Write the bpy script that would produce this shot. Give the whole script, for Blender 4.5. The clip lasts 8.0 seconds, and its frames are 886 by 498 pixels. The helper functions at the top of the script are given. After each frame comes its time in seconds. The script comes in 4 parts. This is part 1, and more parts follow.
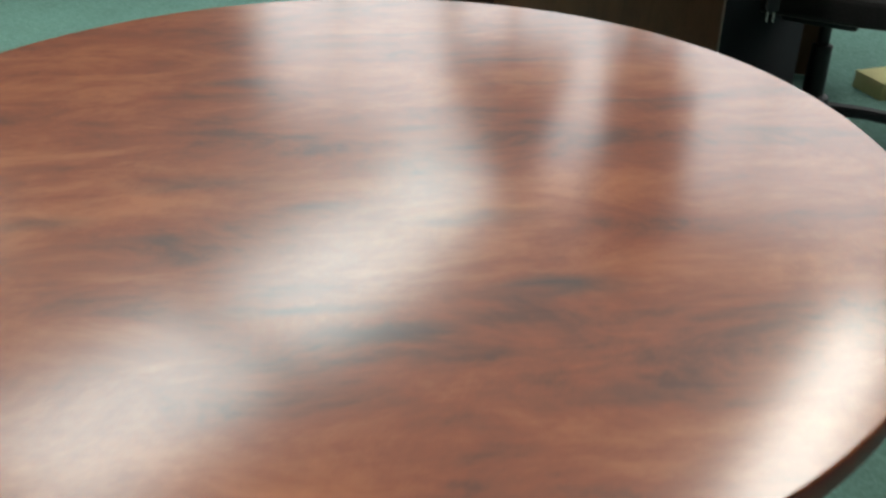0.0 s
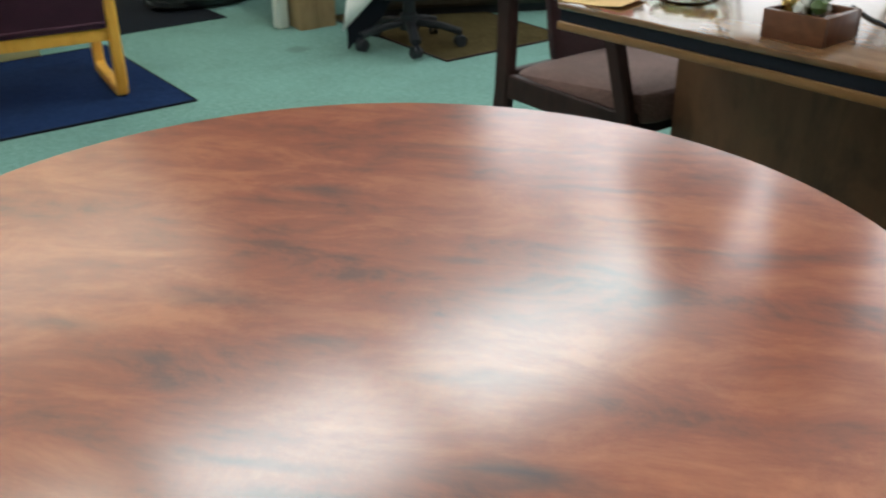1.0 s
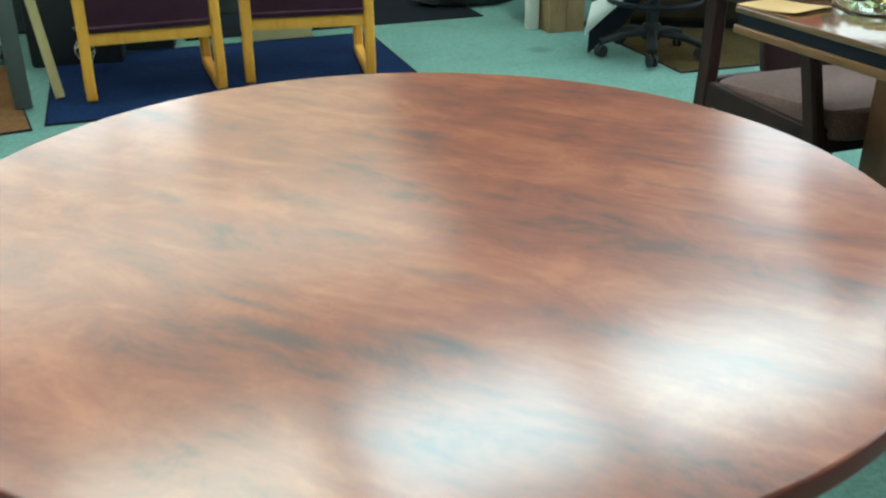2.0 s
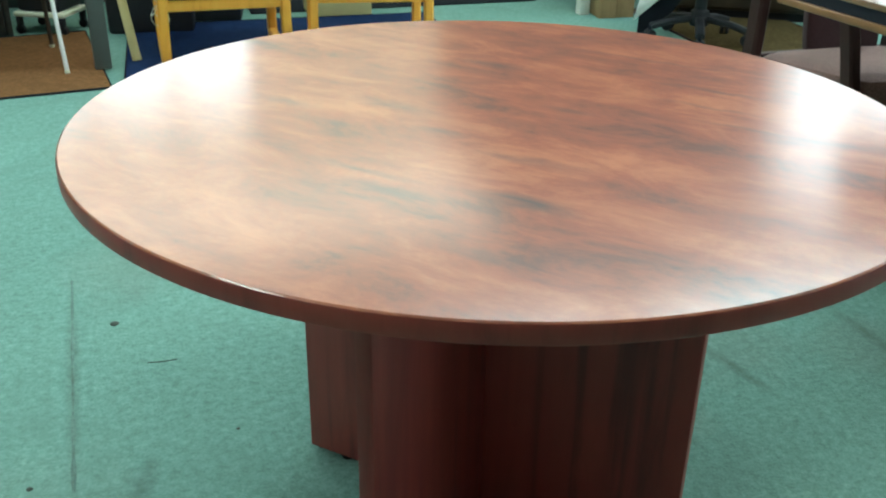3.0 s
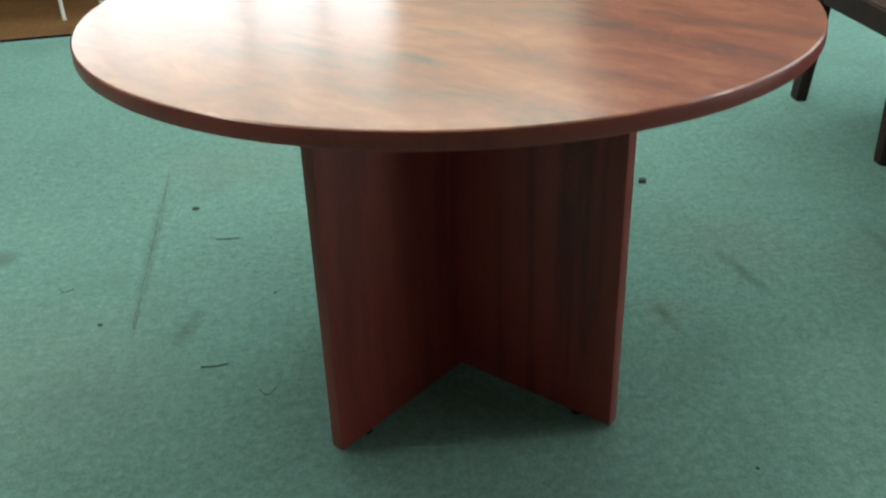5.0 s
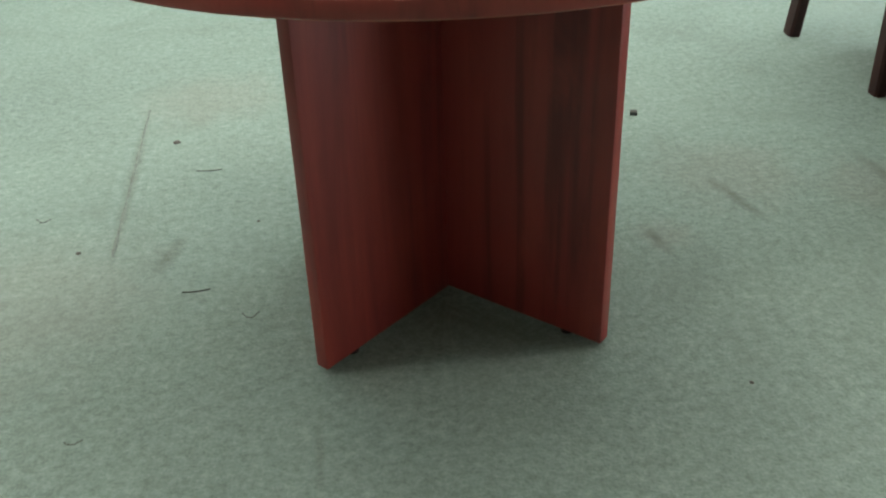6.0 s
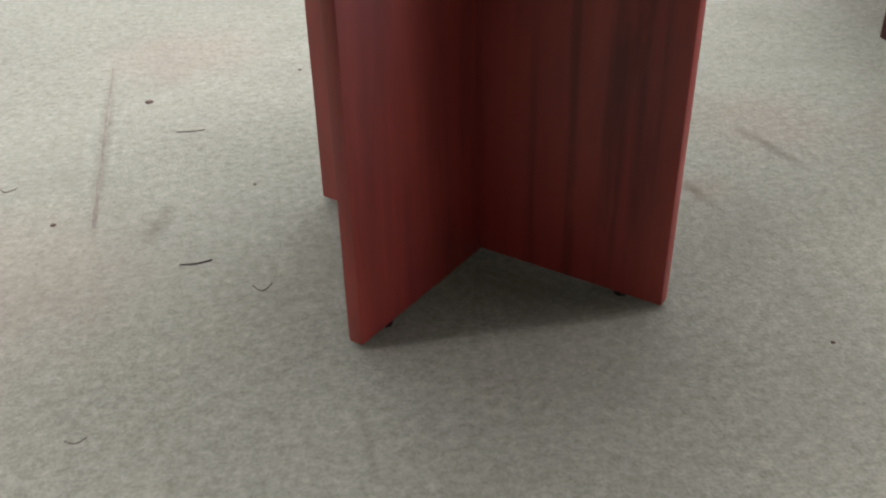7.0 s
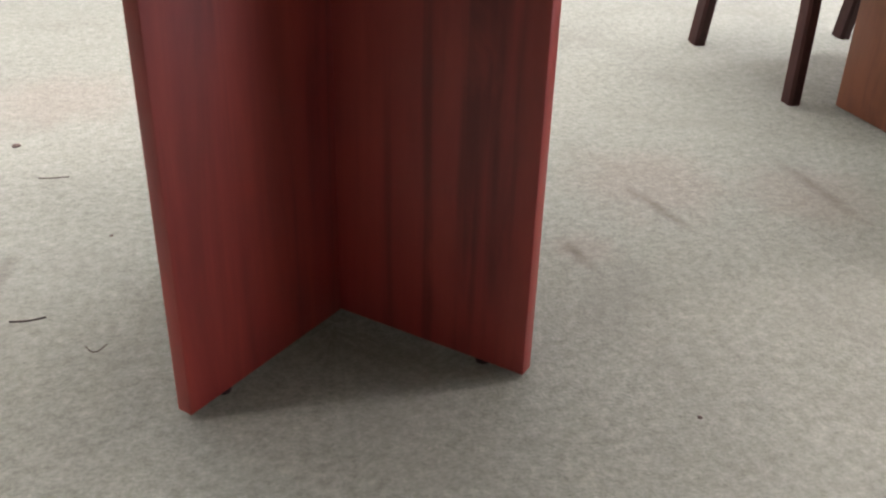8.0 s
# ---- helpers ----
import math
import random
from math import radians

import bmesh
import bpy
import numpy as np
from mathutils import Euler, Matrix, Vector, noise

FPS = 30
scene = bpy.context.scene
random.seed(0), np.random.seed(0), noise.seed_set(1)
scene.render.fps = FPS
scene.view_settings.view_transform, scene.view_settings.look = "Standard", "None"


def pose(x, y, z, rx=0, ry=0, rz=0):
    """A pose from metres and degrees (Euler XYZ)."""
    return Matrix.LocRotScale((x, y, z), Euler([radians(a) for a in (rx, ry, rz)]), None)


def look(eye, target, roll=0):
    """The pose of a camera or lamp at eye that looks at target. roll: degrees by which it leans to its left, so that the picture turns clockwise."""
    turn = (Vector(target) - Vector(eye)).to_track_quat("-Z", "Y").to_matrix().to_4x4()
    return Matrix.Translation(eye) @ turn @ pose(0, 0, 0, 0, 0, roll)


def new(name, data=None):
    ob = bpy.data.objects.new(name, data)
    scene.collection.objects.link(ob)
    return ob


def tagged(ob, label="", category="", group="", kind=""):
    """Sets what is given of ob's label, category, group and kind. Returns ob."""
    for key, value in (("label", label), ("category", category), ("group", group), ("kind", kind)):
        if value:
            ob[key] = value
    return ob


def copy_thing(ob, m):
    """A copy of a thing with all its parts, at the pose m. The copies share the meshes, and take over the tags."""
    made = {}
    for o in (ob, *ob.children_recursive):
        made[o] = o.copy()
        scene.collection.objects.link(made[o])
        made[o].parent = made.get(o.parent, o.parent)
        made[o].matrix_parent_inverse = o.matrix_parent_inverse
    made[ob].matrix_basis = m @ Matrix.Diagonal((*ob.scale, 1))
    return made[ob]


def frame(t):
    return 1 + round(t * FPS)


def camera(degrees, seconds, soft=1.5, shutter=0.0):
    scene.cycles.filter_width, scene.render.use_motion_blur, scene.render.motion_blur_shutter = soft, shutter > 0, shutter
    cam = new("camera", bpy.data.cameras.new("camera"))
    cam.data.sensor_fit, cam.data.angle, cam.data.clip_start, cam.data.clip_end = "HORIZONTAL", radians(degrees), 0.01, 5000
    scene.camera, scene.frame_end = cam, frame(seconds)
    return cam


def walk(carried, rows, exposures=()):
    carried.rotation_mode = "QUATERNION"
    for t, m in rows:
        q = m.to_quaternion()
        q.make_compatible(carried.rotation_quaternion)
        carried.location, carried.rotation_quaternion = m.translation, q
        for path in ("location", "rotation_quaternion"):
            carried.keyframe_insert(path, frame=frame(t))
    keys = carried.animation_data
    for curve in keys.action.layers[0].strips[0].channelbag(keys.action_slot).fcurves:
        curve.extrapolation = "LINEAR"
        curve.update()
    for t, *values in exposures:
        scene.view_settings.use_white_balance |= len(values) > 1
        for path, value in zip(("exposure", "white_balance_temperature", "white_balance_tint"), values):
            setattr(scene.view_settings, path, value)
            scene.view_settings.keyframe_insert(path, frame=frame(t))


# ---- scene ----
cam = camera(50.7, 8.0, soft=2.2, shutter=0.25)
PATH = [
    (0, (0.152, -0.874, 1.153), (0.068, 0.840, 0.127), 0.10),
    (0.5, (0.259, -0.743, 1.164), (-0.056, 0.998, 0.233), -0.74),
    (1, (0.328, -0.753, 1.193), (-0.235, 0.938, 0.286), -0.53),
    (1.5, (0.514, -0.732, 1.184), (-0.471, 0.783, 0.327), -1.07),
    (2, (0.625, -0.798, 1.173), (-0.436, 0.653, 0.297), -0.28),
    (2.2, (0.666, -0.860, 1.169), (-0.411, 0.566, 0.271), 0.15),
    (3.3, (0.751, -1.037, 1.139), (-0.385, 0.364, 0.274), 0.78),
    (3.5, (0.782, -1.028, 1.147), (-0.366, 0.372, 0.299), 0.35),
    (4, (0.921, -0.993, 1.158), (-0.321, 0.352, 0.352), -0.36),
    (4.5, (1.072, -0.971, 1.139), (-0.288, 0.228, 0.294), -1.10),
    (5, (1.152, -0.975, 1.107), (-0.202, 0.142, 0.149), -1.91),
    (5.2, (1.183, -0.969, 1.092), (-0.165, 0.121, 0.097), -2.42),
    (6.3, (1.119, -0.991, 0.965), (-0.168, 0.141, -0.067), -1.16),
    (6.5, (1.065, -1.007, 0.945), (-0.194, 0.136, -0.107), -0.69),
    (7, (0.931, -1.008, 0.888), (-0.271, 0.184, -0.178), -1.18),
    (7.2, (0.904, -0.996, 0.865), (-0.253, 0.256, -0.178), -0.62),
    (7.5, (0.893, -0.948, 0.842), (-0.197, 0.381, -0.179), 1.37),
    (8, (0.975, -0.838, 0.845), (-0.189, 0.469, -0.120), 1.72),
]
EXPOSURES = [(0.0, 0.22, 6600, 5), (1.0, 0.46, 6480, 8), (2.0, 0.77, 5960, -5), (3.5, 1.14, 6060, -5), (4.5, 0.80, 6500, 8), (5.2, 0.73, 6450, 3), (6.3, 1.50, 8250, 55), (7.0, 1.57, 8480, 73), (8.0, 1.85, 8600, 77)]
walk(cam, [(t, look(eye, target, roll)) for t, eye, target, roll in PATH], EXPOSURES)

# ---- light: overcast daylight through the shop windows, fluorescent fittings on the ceiling, some added ----
AXIS = 58.0                      # the room's long direction, degrees from x
ROOM = pose(0, 0, 0, 0, 0, AXIS)  # room frame: x along the desk's length, y towards the window wall
world = bpy.data.worlds.new("world")
scene.world = world
world.use_nodes = True
wn = world.node_tree
sky = wn.nodes.new("ShaderNodeTexSky")
sky.sky_type = "NISHITA"
sky.sun_disc = False
sky.sun_elevation = radians(40)
sky.sun_rotation = radians(200)
wn.nodes["Background"].inputs["Strength"].default_value = 0.12
wn.links.new(sky.outputs["Color"], wn.nodes["Background"].inputs["Color"])

LAMP_STRENGTH = 4.7
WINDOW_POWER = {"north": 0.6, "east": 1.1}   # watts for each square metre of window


# ---- materials ----
def node_mat(name, roughness=0.6, metallic=0.0, specular=0.5):
    m = bpy.data.materials.new(name)
    m.use_nodes = True
    b = m.node_tree.nodes["Principled BSDF"]
    b.inputs["Roughness"].default_value = roughness
    b.inputs["Metallic"].default_value = metallic
    b.inputs["Specular IOR Level"].default_value = specular
    return m, m.node_tree, b


def coords(nt, kind="Object", rot=(0, 0, 0), scale=(1, 1, 1)):
    tc = nt.nodes.new("ShaderNodeTexCoord")
    mp = nt.nodes.new("ShaderNodeMapping")
    mp.inputs["Rotation"].default_value = [radians(a) for a in rot]
    mp.inputs["Scale"].default_value = scale
    nt.links.new(tc.outputs[kind], mp.inputs["Vector"])
    return mp.outputs["Vector"]


def noise_tex(nt, vec, scale, detail=4.0, rough=0.55, dist=0.0):
    n = nt.nodes.new("ShaderNodeTexNoise")
    n.inputs["Scale"].default_value = scale
    n.inputs["Detail"].default_value = detail
    n.inputs["Roughness"].default_value = rough
    n.inputs["Distortion"].default_value = dist
    nt.links.new(vec, n.inputs["Vector"])
    return n.outputs["Fac"]


def ramp(nt, fac, stops):
    r = nt.nodes.new("ShaderNodeValToRGB")
    el = r.color_ramp.elements
    while len(el) < len(stops):
        el.new(0.5)
    for k, (p, c) in enumerate(stops):
        el[k].position = p
        el[k].color = (*c, 1)
    nt.links.new(fac, r.inputs["Fac"])
    return r.outputs["Color"]


def mixed(nt, fac, a, b, blend="MIX"):
    m = nt.nodes.new("ShaderNodeMix")
    m.data_type, m.blend_type = "RGBA", blend
    for key, v in ((0, fac), (6, a), (7, b)):
        if isinstance(v, (int, float)):
            m.inputs[key].default_value = v
        elif isinstance(v, tuple):
            m.inputs[key].default_value = (*v, 1)
        else:
            nt.links.new(v, m.inputs[key])
    return m.outputs[2]


def bump(nt, b, height, strength=0.2, distance=0.002):
    n = nt.nodes.new("ShaderNodeBump")
    n.inputs["Strength"].default_value = strength
    n.inputs["Distance"].default_value = distance
    nt.links.new(height, n.inputs["Height"])
    nt.links.new(n.outputs["Normal"], b.inputs["Normal"])


def plain(name, color, roughness=0.6, metallic=0.0, vary=0.18, scale=9.0, grain=140.0, relief=0.15, specular=0.5):
    """A painted, plastic or metal surface with slight stains and fine grain."""
    m, nt, b = node_mat(name, roughness, metallic, specular)
    v = coords(nt)
    big, small = noise_tex(nt, v, scale, 5), noise_tex(nt, v, grain, 2)
    lo, hi = tuple(c * (1 - vary) for c in color), tuple(min(1, c * (1 + vary)) for c in color)
    col = ramp(nt, big, [(0.3, lo), (0.7, hi)])
    col = mixed(nt, 0.25, col, ramp(nt, small, [(0.35, lo), (0.65, hi)]))
    nt.links.new(col, b.inputs["Base Color"])
    if relief:
        bump(nt, b, small, relief, 0.001)
    rr = nt.nodes.new("ShaderNodeMapRange")
    rr.inputs[3].default_value, rr.inputs[4].default_value = max(0.03, roughness - 0.08), min(1, roughness + 0.1)
    nt.links.new(big, rr.inputs[0])
    nt.links.new(rr.outputs[0], b.inputs["Roughness"])
    return m


def wood(name, dark, mid, light, roughness=0.35, axis="X", turn=0.0, size=1.0, coat=0.0, specular=0.5, figure=1.0, long=0.30, bands=9.0, fine_mix=0.10, relief=0.04, coat_rough=0.15, octaves=7, cloudy=0.5):
    """Printed or real wood: long wavy streaks along axis, cloudy dark figure and fine pores."""
    m, nt, b = node_mat(name, roughness, 0.0, specular)
    v = coords(nt, "Object", (0, 0, -turn))

    def stretched(k):
        st = nt.nodes.new("ShaderNodeMapping")
        st.inputs["Scale"].default_value = {"X": (k, 1, 1), "Y": (1, k, 1), "Z": (1, 1, k)}[axis]
        nt.links.new(v, st.inputs["Vector"])
        return st.outputs["Vector"]

    streak = noise_tex(nt, stretched(long), bands / size, octaves - 2, 0.55, 0.7)
    cloud = noise_tex(nt, stretched(cloudy), 7.0 / size, octaves - 1, 0.62, 0.6)
    glow = noise_tex(nt, stretched(0.42), 6.5 / size, 5, 0.62, 0.5)
    fine = noise_tex(nt, stretched(0.06), 150 / size, 3, 0.6, 0.3)
    col = ramp(nt, streak, [(0.30, dark), (0.46, mid), (0.60, tuple(0.6 * a + 0.4 * c for a, c in zip(mid, light))), (0.74, light)])
    gl = nt.nodes.new("ShaderNodeMapRange")
    gl.inputs[1].default_value, gl.inputs[2].default_value, gl.inputs[3].default_value, gl.inputs[4].default_value = 0.50, 0.72, 0.0, 0.6
    nt.links.new(glow, gl.inputs[0])
    col = mixed(nt, gl.outputs[0], col, light)
    dk = nt.nodes.new("ShaderNodeMapRange")
    dk.inputs[1].default_value, dk.inputs[2].default_value, dk.inputs[3].default_value, dk.inputs[4].default_value = 0.51, 0.68, 0.0, 0.8 * figure
    nt.links.new(cloud, dk.inputs[0])
    col = mixed(nt, dk.outputs[0], col, dark)
    col = mixed(nt, fine_mix, col, ramp(nt, fine, [(0.35, dark), (0.65, light)]))
    nt.links.new(col, b.inputs["Base Color"])
    if relief:
        bump(nt, b, fine, relief, 0.0005)
    if coat:
        b.inputs["Coat Weight"].default_value = coat
        b.inputs["Coat Roughness"].default_value = coat_rough
        b.inputs["Coat IOR"].default_value = 1.64
    return m


def tabletop_mat(name, dark, mid, light, knots, turn):
    """Cherry print laminate: broad bands, wavy streaks and fine pores along the grain, with dark knots (x, y, half length, half width, strength)."""
    m, nt, b = node_mat(name, 0.5, 0.0, 0.22)
    v = coords(nt, "Object", (0, 0, -turn))

    def grain(stretch, scale, detail, rough, dist):
        st = nt.nodes.new("ShaderNodeMapping")
        st.inputs["Scale"].default_value = (stretch, 1, 1)
        nt.links.new(v, st.inputs["Vector"])
        return noise_tex(nt, st.outputs["Vector"], scale, detail, rough, dist)

    def weighed(fac, w, plus=None):
        n = nt.nodes.new("ShaderNodeMath")
        n.operation = "MULTIPLY_ADD"
        n.inputs[1].default_value = w
        n.inputs[2].default_value = 0.0
        nt.links.new(fac, n.inputs[0])
        if plus is not None:
            nt.links.new(plus, n.inputs[2])
        return n.outputs[0]

    total = weighed(grain(0.26, 7.0, 3, 0.55, 0.5), 0.33)
    total = weighed(grain(0.16, 30.0, 3, 0.6, 0.5), 0.06, total)
    total = weighed(grain(0.52, 13.0, 7, 0.72, 0.45), 0.58, total)
    total = weighed(grain(0.38, 55.0, 4, 0.7, 0.4), 0.10, total)
    col = ramp(nt, total, [(0.410, dark), (0.475, tuple(0.35 * p + 0.65 * q for p, q in zip(dark, mid))), (0.53, mid), (0.65, light)])
    fine = grain(0.05, 210.0, 2, 0.6, 0.2)
    col = mixed(nt, 0.06, col, ramp(nt, fine, [(0.35, dark), (0.65, light)]))
    warp = nt.nodes.new("ShaderNodeTexNoise")
    warp.inputs["Scale"].default_value, warp.inputs["Detail"].default_value = 16.0, 3.0
    nt.links.new(v, warp.inputs["Vector"])
    off = nt.nodes.new("ShaderNodeVectorMath")
    off.operation = "MULTIPLY_ADD"
    off.inputs[1].default_value = (0.05, 0.035, 0.0)
    nt.links.new(warp.outputs["Color"], off.inputs[0])
    nt.links.new(v, off.inputs[2])
    cloud = grain(0.3, 45.0, 4, 0.6, 0.6)
    for x, y, half, wide, amount in knots:
        p = Matrix.Rotation(radians(-turn), 3, "Z") @ Vector((x, y, 0)) + Vector((0.025, 0.0175, 0))
        mp = nt.nodes.new("ShaderNodeMapping")
        mp.vector_type = "TEXTURE"
        mp.inputs["Location"].default_value = (p.x, p.y, TABLE_H)
        mp.inputs["Scale"].default_value = (half * 1.4, wide * 1.5, 1)
        nt.links.new(off.outputs[0], mp.inputs["Vector"])
        ln = nt.nodes.new("ShaderNodeVectorMath")
        ln.operation = "LENGTH"
        nt.links.new(mp.outputs["Vector"], ln.inputs[0])
        mr = nt.nodes.new("ShaderNodeMapRange")
        mr.inputs[1].default_value, mr.inputs[2].default_value, mr.inputs[3].default_value, mr.inputs[4].default_value = 0.15, 1.0, 1.7 * amount, 0.0
        nt.links.new(ln.outputs["Value"], mr.inputs[0])
        br = nt.nodes.new("ShaderNodeMath")
        br.operation, br.use_clamp = "MULTIPLY", True
        nt.links.new(mr.outputs[0], br.inputs[0])
        nt.links.new(cloud, br.inputs[1])
        col = mixed(nt, br.outputs[0], col, (0.085, 0.045, 0.042))
    nt.links.new(col, b.inputs["Base Color"])
    b.inputs["Coat Weight"].default_value = 1.0
    b.inputs["Coat Roughness"].default_value = 0.18
    b.inputs["Coat IOR"].default_value = 1.9
    return m


def carpet_mat(name, low, mid, high, dirt, loop=165.0, stains=(), marks=(), tint=(0.21, 0.20, 0.17)):
    """Loop pile: tufts, finer fibres, soiling in patches and a few stains (x, y, radius, strength)."""
    m, nt, b = node_mat(name, 1.0, 0.0, 0.04)
    v = coords(nt)
    big = noise_tex(nt, v, 1.1, 6, 0.6)
    soil = noise_tex(nt, v, 3.2, 7, 0.68, 0.5)
    pile = noise_tex(nt, v, loop, 1, 0.5)
    tuft = noise_tex(nt, v, 70.0, 4, 0.8)
    clump = noise_tex(nt, v, 38.0, 4, 0.7)
    col = ramp(nt, tuft, [(0.38, low), (0.5, mid), (0.62, high)])
    col = mixed(nt, 0.30, col, ramp(nt, pile, [(0.36, low), (0.5, mid), (0.60, high)]))
    col = mixed(nt, 0.34, col, ramp(nt, clump, [(0.36, low), (0.5, mid), (0.64, high)]))
    k = nt.nodes.new("ShaderNodeMapRange")
    k.inputs[1].default_value, k.inputs[2].default_value, k.inputs[4].default_value = 0.50, 0.76, 0.55
    nt.links.new(soil, k.inputs[0])
    col = mixed(nt, k.outputs[0], col, dirt)
    col = mixed(nt, 0.3, col, ramp(nt, big, [(0.35, tuple(c * 0.75 for c in mid)), (0.65, tuple(c * 1.25 for c in mid))]))
    for x, y, r, amount in stains:
        d = nt.nodes.new("ShaderNodeVectorMath")
        d.operation = "DISTANCE"
        d.inputs[1].default_value = (x, y, 0)
        nt.links.new(v, d.inputs[0])
        wob = nt.nodes.new("ShaderNodeMath")
        wob.operation = "MULTIPLY_ADD"
        wob.inputs[1].default_value = -1.1 * r
        nt.links.new(noise_tex(nt, v, 2.2 / r, 4, 0.65), wob.inputs[0])
        nt.links.new(d.outputs["Value"], wob.inputs[2])
        mr = nt.nodes.new("ShaderNodeMapRange")
        mr.inputs[1].default_value, mr.inputs[2].default_value = -0.1 * r, 0.6 * r
        mr.inputs[3].default_value, mr.inputs[4].default_value = amount, 0.0
        nt.links.new(wob.outputs[0], mr.inputs[0])
        col = mixed(nt, mr.outputs[0], col, tint if amount < 0.6 else dirt)
    for x, y, turn, half, wide, amount in marks:  # long darker lines
        mp = nt.nodes.new("ShaderNodeMapping")
        mp.vector_type = "TEXTURE"
        mp.inputs["Location"].default_value = (x, y, 0)
        mp.inputs["Rotation"].default_value = (0, 0, radians(turn))
        mp.inputs["Scale"].default_value = (half, wide, 1)
        nt.links.new(v, mp.inputs["Vector"])
        ln = nt.nodes.new("ShaderNodeVectorMath")
        ln.operation = "LENGTH"
        nt.links.new(mp.outputs["Vector"], ln.inputs[0])
        mr = nt.nodes.new("ShaderNodeMapRange")
        mr.inputs[1].default_value, mr.inputs[2].default_value, mr.inputs[3].default_value, mr.inputs[4].default_value = 0.2, 1.0, amount, 0.0
        nt.links.new(ln.outputs["Value"], mr.inputs[0])
        br = nt.nodes.new("ShaderNodeMath")
        br.operation = "MULTIPLY"
        nt.links.new(mr.outputs[0], br.inputs[0])
        nt.links.new(noise_tex(nt, v, 22, 3, 0.6), br.inputs[1])
        col = mixed(nt, br.outputs[0], col, (0.060, 0.085, 0.073))
    nt.links.new(col, b.inputs["Base Color"])
    bump(nt, b, mixed(nt, 0.35, pile, tuft), 0.5, 0.005)
    return m


def weave_mat(name, low, high, scale=160.0, roughness=0.9):
    m, nt, b = node_mat(name, roughness, 0.0, 0.25)
    v = coords(nt)
    ch = nt.nodes.new("ShaderNodeTexVoronoi")
    ch.inputs["Scale"].default_value = scale
    nt.links.new(v, ch.inputs["Vector"])
    big = noise_tex(nt, v, 12, 4)
    col = ramp(nt, ch.outputs["Distance"], [(0.1, high), (0.6, low)])
    col = mixed(nt, 0.35, col, ramp(nt, big, [(0.3, low), (0.7, high)]))
    nt.links.new(col, b.inputs["Base Color"])
    b.inputs["Sheen Weight"].default_value = 0.2
    bump(nt, b, ch.outputs["Distance"], 0.35, 0.002)
    return m


def glow_mat(name, color, strength):
    m = bpy.data.materials.new(name)
    m.use_nodes = True
    nt = m.node_tree
    nt.nodes.remove(nt.nodes["Principled BSDF"])
    e = nt.nodes.new("ShaderNodeEmission")
    e.inputs["Color"].default_value, e.inputs["Strength"].default_value = (*color, 1), strength
    nt.links.new(e.outputs[0], nt.nodes["Material Output"].inputs["Surface"])
    return m


TABLE_R, TABLE_H, TABLE_T = 0.573, 0.74, 0.0245
# dark figure in the tabletop's print: x, y, half length, half width, strength
KNOTS = [(0.215, -0.237, 0.055, 0.020, 0.9), (0.070, -0.309, 0.055, 0.012, 0.75), (0.010, -0.283, 0.07, 0.008, 0.6), (0.145, -0.127, 0.06, 0.014, 0.55),
         (-0.148, 0.200, 0.055, 0.014, 0.7), (0.076, 0.074, 0.035, 0.009, 0.6), (0.186, 0.300, 0.10, 0.007, 0.6), (0.220, 0.220, 0.08, 0.007, 0.5),
         (0.035, 0.397, 0.13, 0.007, 0.5), (-0.250, -0.160, 0.05, 0.015, 0.6), (-0.121, -0.073, 0.07, 0.018, 0.55), (-0.004, -0.116, 0.035, 0.011, 0.6),
         (0.330, 0.169, 0.09, 0.007, 0.5), (-0.140, -0.183, 0.035, 0.009, 0.55), (0.255, -0.370, 0.035, 0.011, 0.5)]
# carpet stains as room x, y, radius, strength
CARPET_STAINS = [tuple(ROOM.inverted() @ Vector((x, y, 0)))[:2] + (r, a) for x, y, r, a in (
    (-1.27, 0.20, 0.22, 0.16), (0.06, 0.85, 0.20, 0.15), (-1.13, -0.52, 0.05, 0.65), (-1.757, 3.30, 0.07, 0.75), (0.14, 0.50, 0.07, 0.14), (0.35, 1.05, 0.16, 0.15), (-0.55, -0.62, 0.3, 0.15), (-0.6, 0.45, 0.25, 0.15))]
# the last mark paints the soft shade along the open seam
CARPET_MARKS = [tuple(ROOM.inverted() @ Vector((x, y, 0)))[:2] + (turn - AXIS, half, wide, a) for x, y, turn, half, wide, a in (
    (0.147, 0.752, -21, 0.14, 0.022, 1.0), (0.342, 1.087, -32, 0.22, 0.025, 0.8), (0.145, 0.471, -24, 0.08, 0.020, 1.0), (-0.52, -0.32, -50, 0.10, 0.030, 0.7), (0.20, -0.43, -35, 0.13, 0.010, 0.45), (-0.956, -0.193, -31.2, 0.46, 0.020, 0.7))]
CHERRY_TOP = tabletop_mat("cherry_laminate", (0.140, 0.045, 0.032), (0.300, 0.076, 0.036), (0.45, 0.142, 0.062), KNOTS, 8)
CHERRY_BASE = wood("cherry_panel", (0.118, 0.021, 0.022), (0.250, 0.042, 0.037), (0.335, 0.061, 0.045), 0.45, "Z", 0, 0.6, figure=0.55, long=0.05, bands=12.0, fine_mix=0.04, octaves=5, cloudy=0.14)
CHERRY_EDGE = wood("cherry_edge_band", (0.17, 0.030, 0.025), (0.25, 0.043, 0.034), (0.31, 0.062, 0.044), 0.4, "Z", 0, 0.5, figure=0.3)
CARPET = carpet_mat("green_carpet", (0.088, 0.162, 0.140), (0.15, 0.27, 0.235), (0.245, 0.395, 0.350), (0.100, 0.165, 0.145), stains=CARPET_STAINS, marks=CARPET_MARKS)
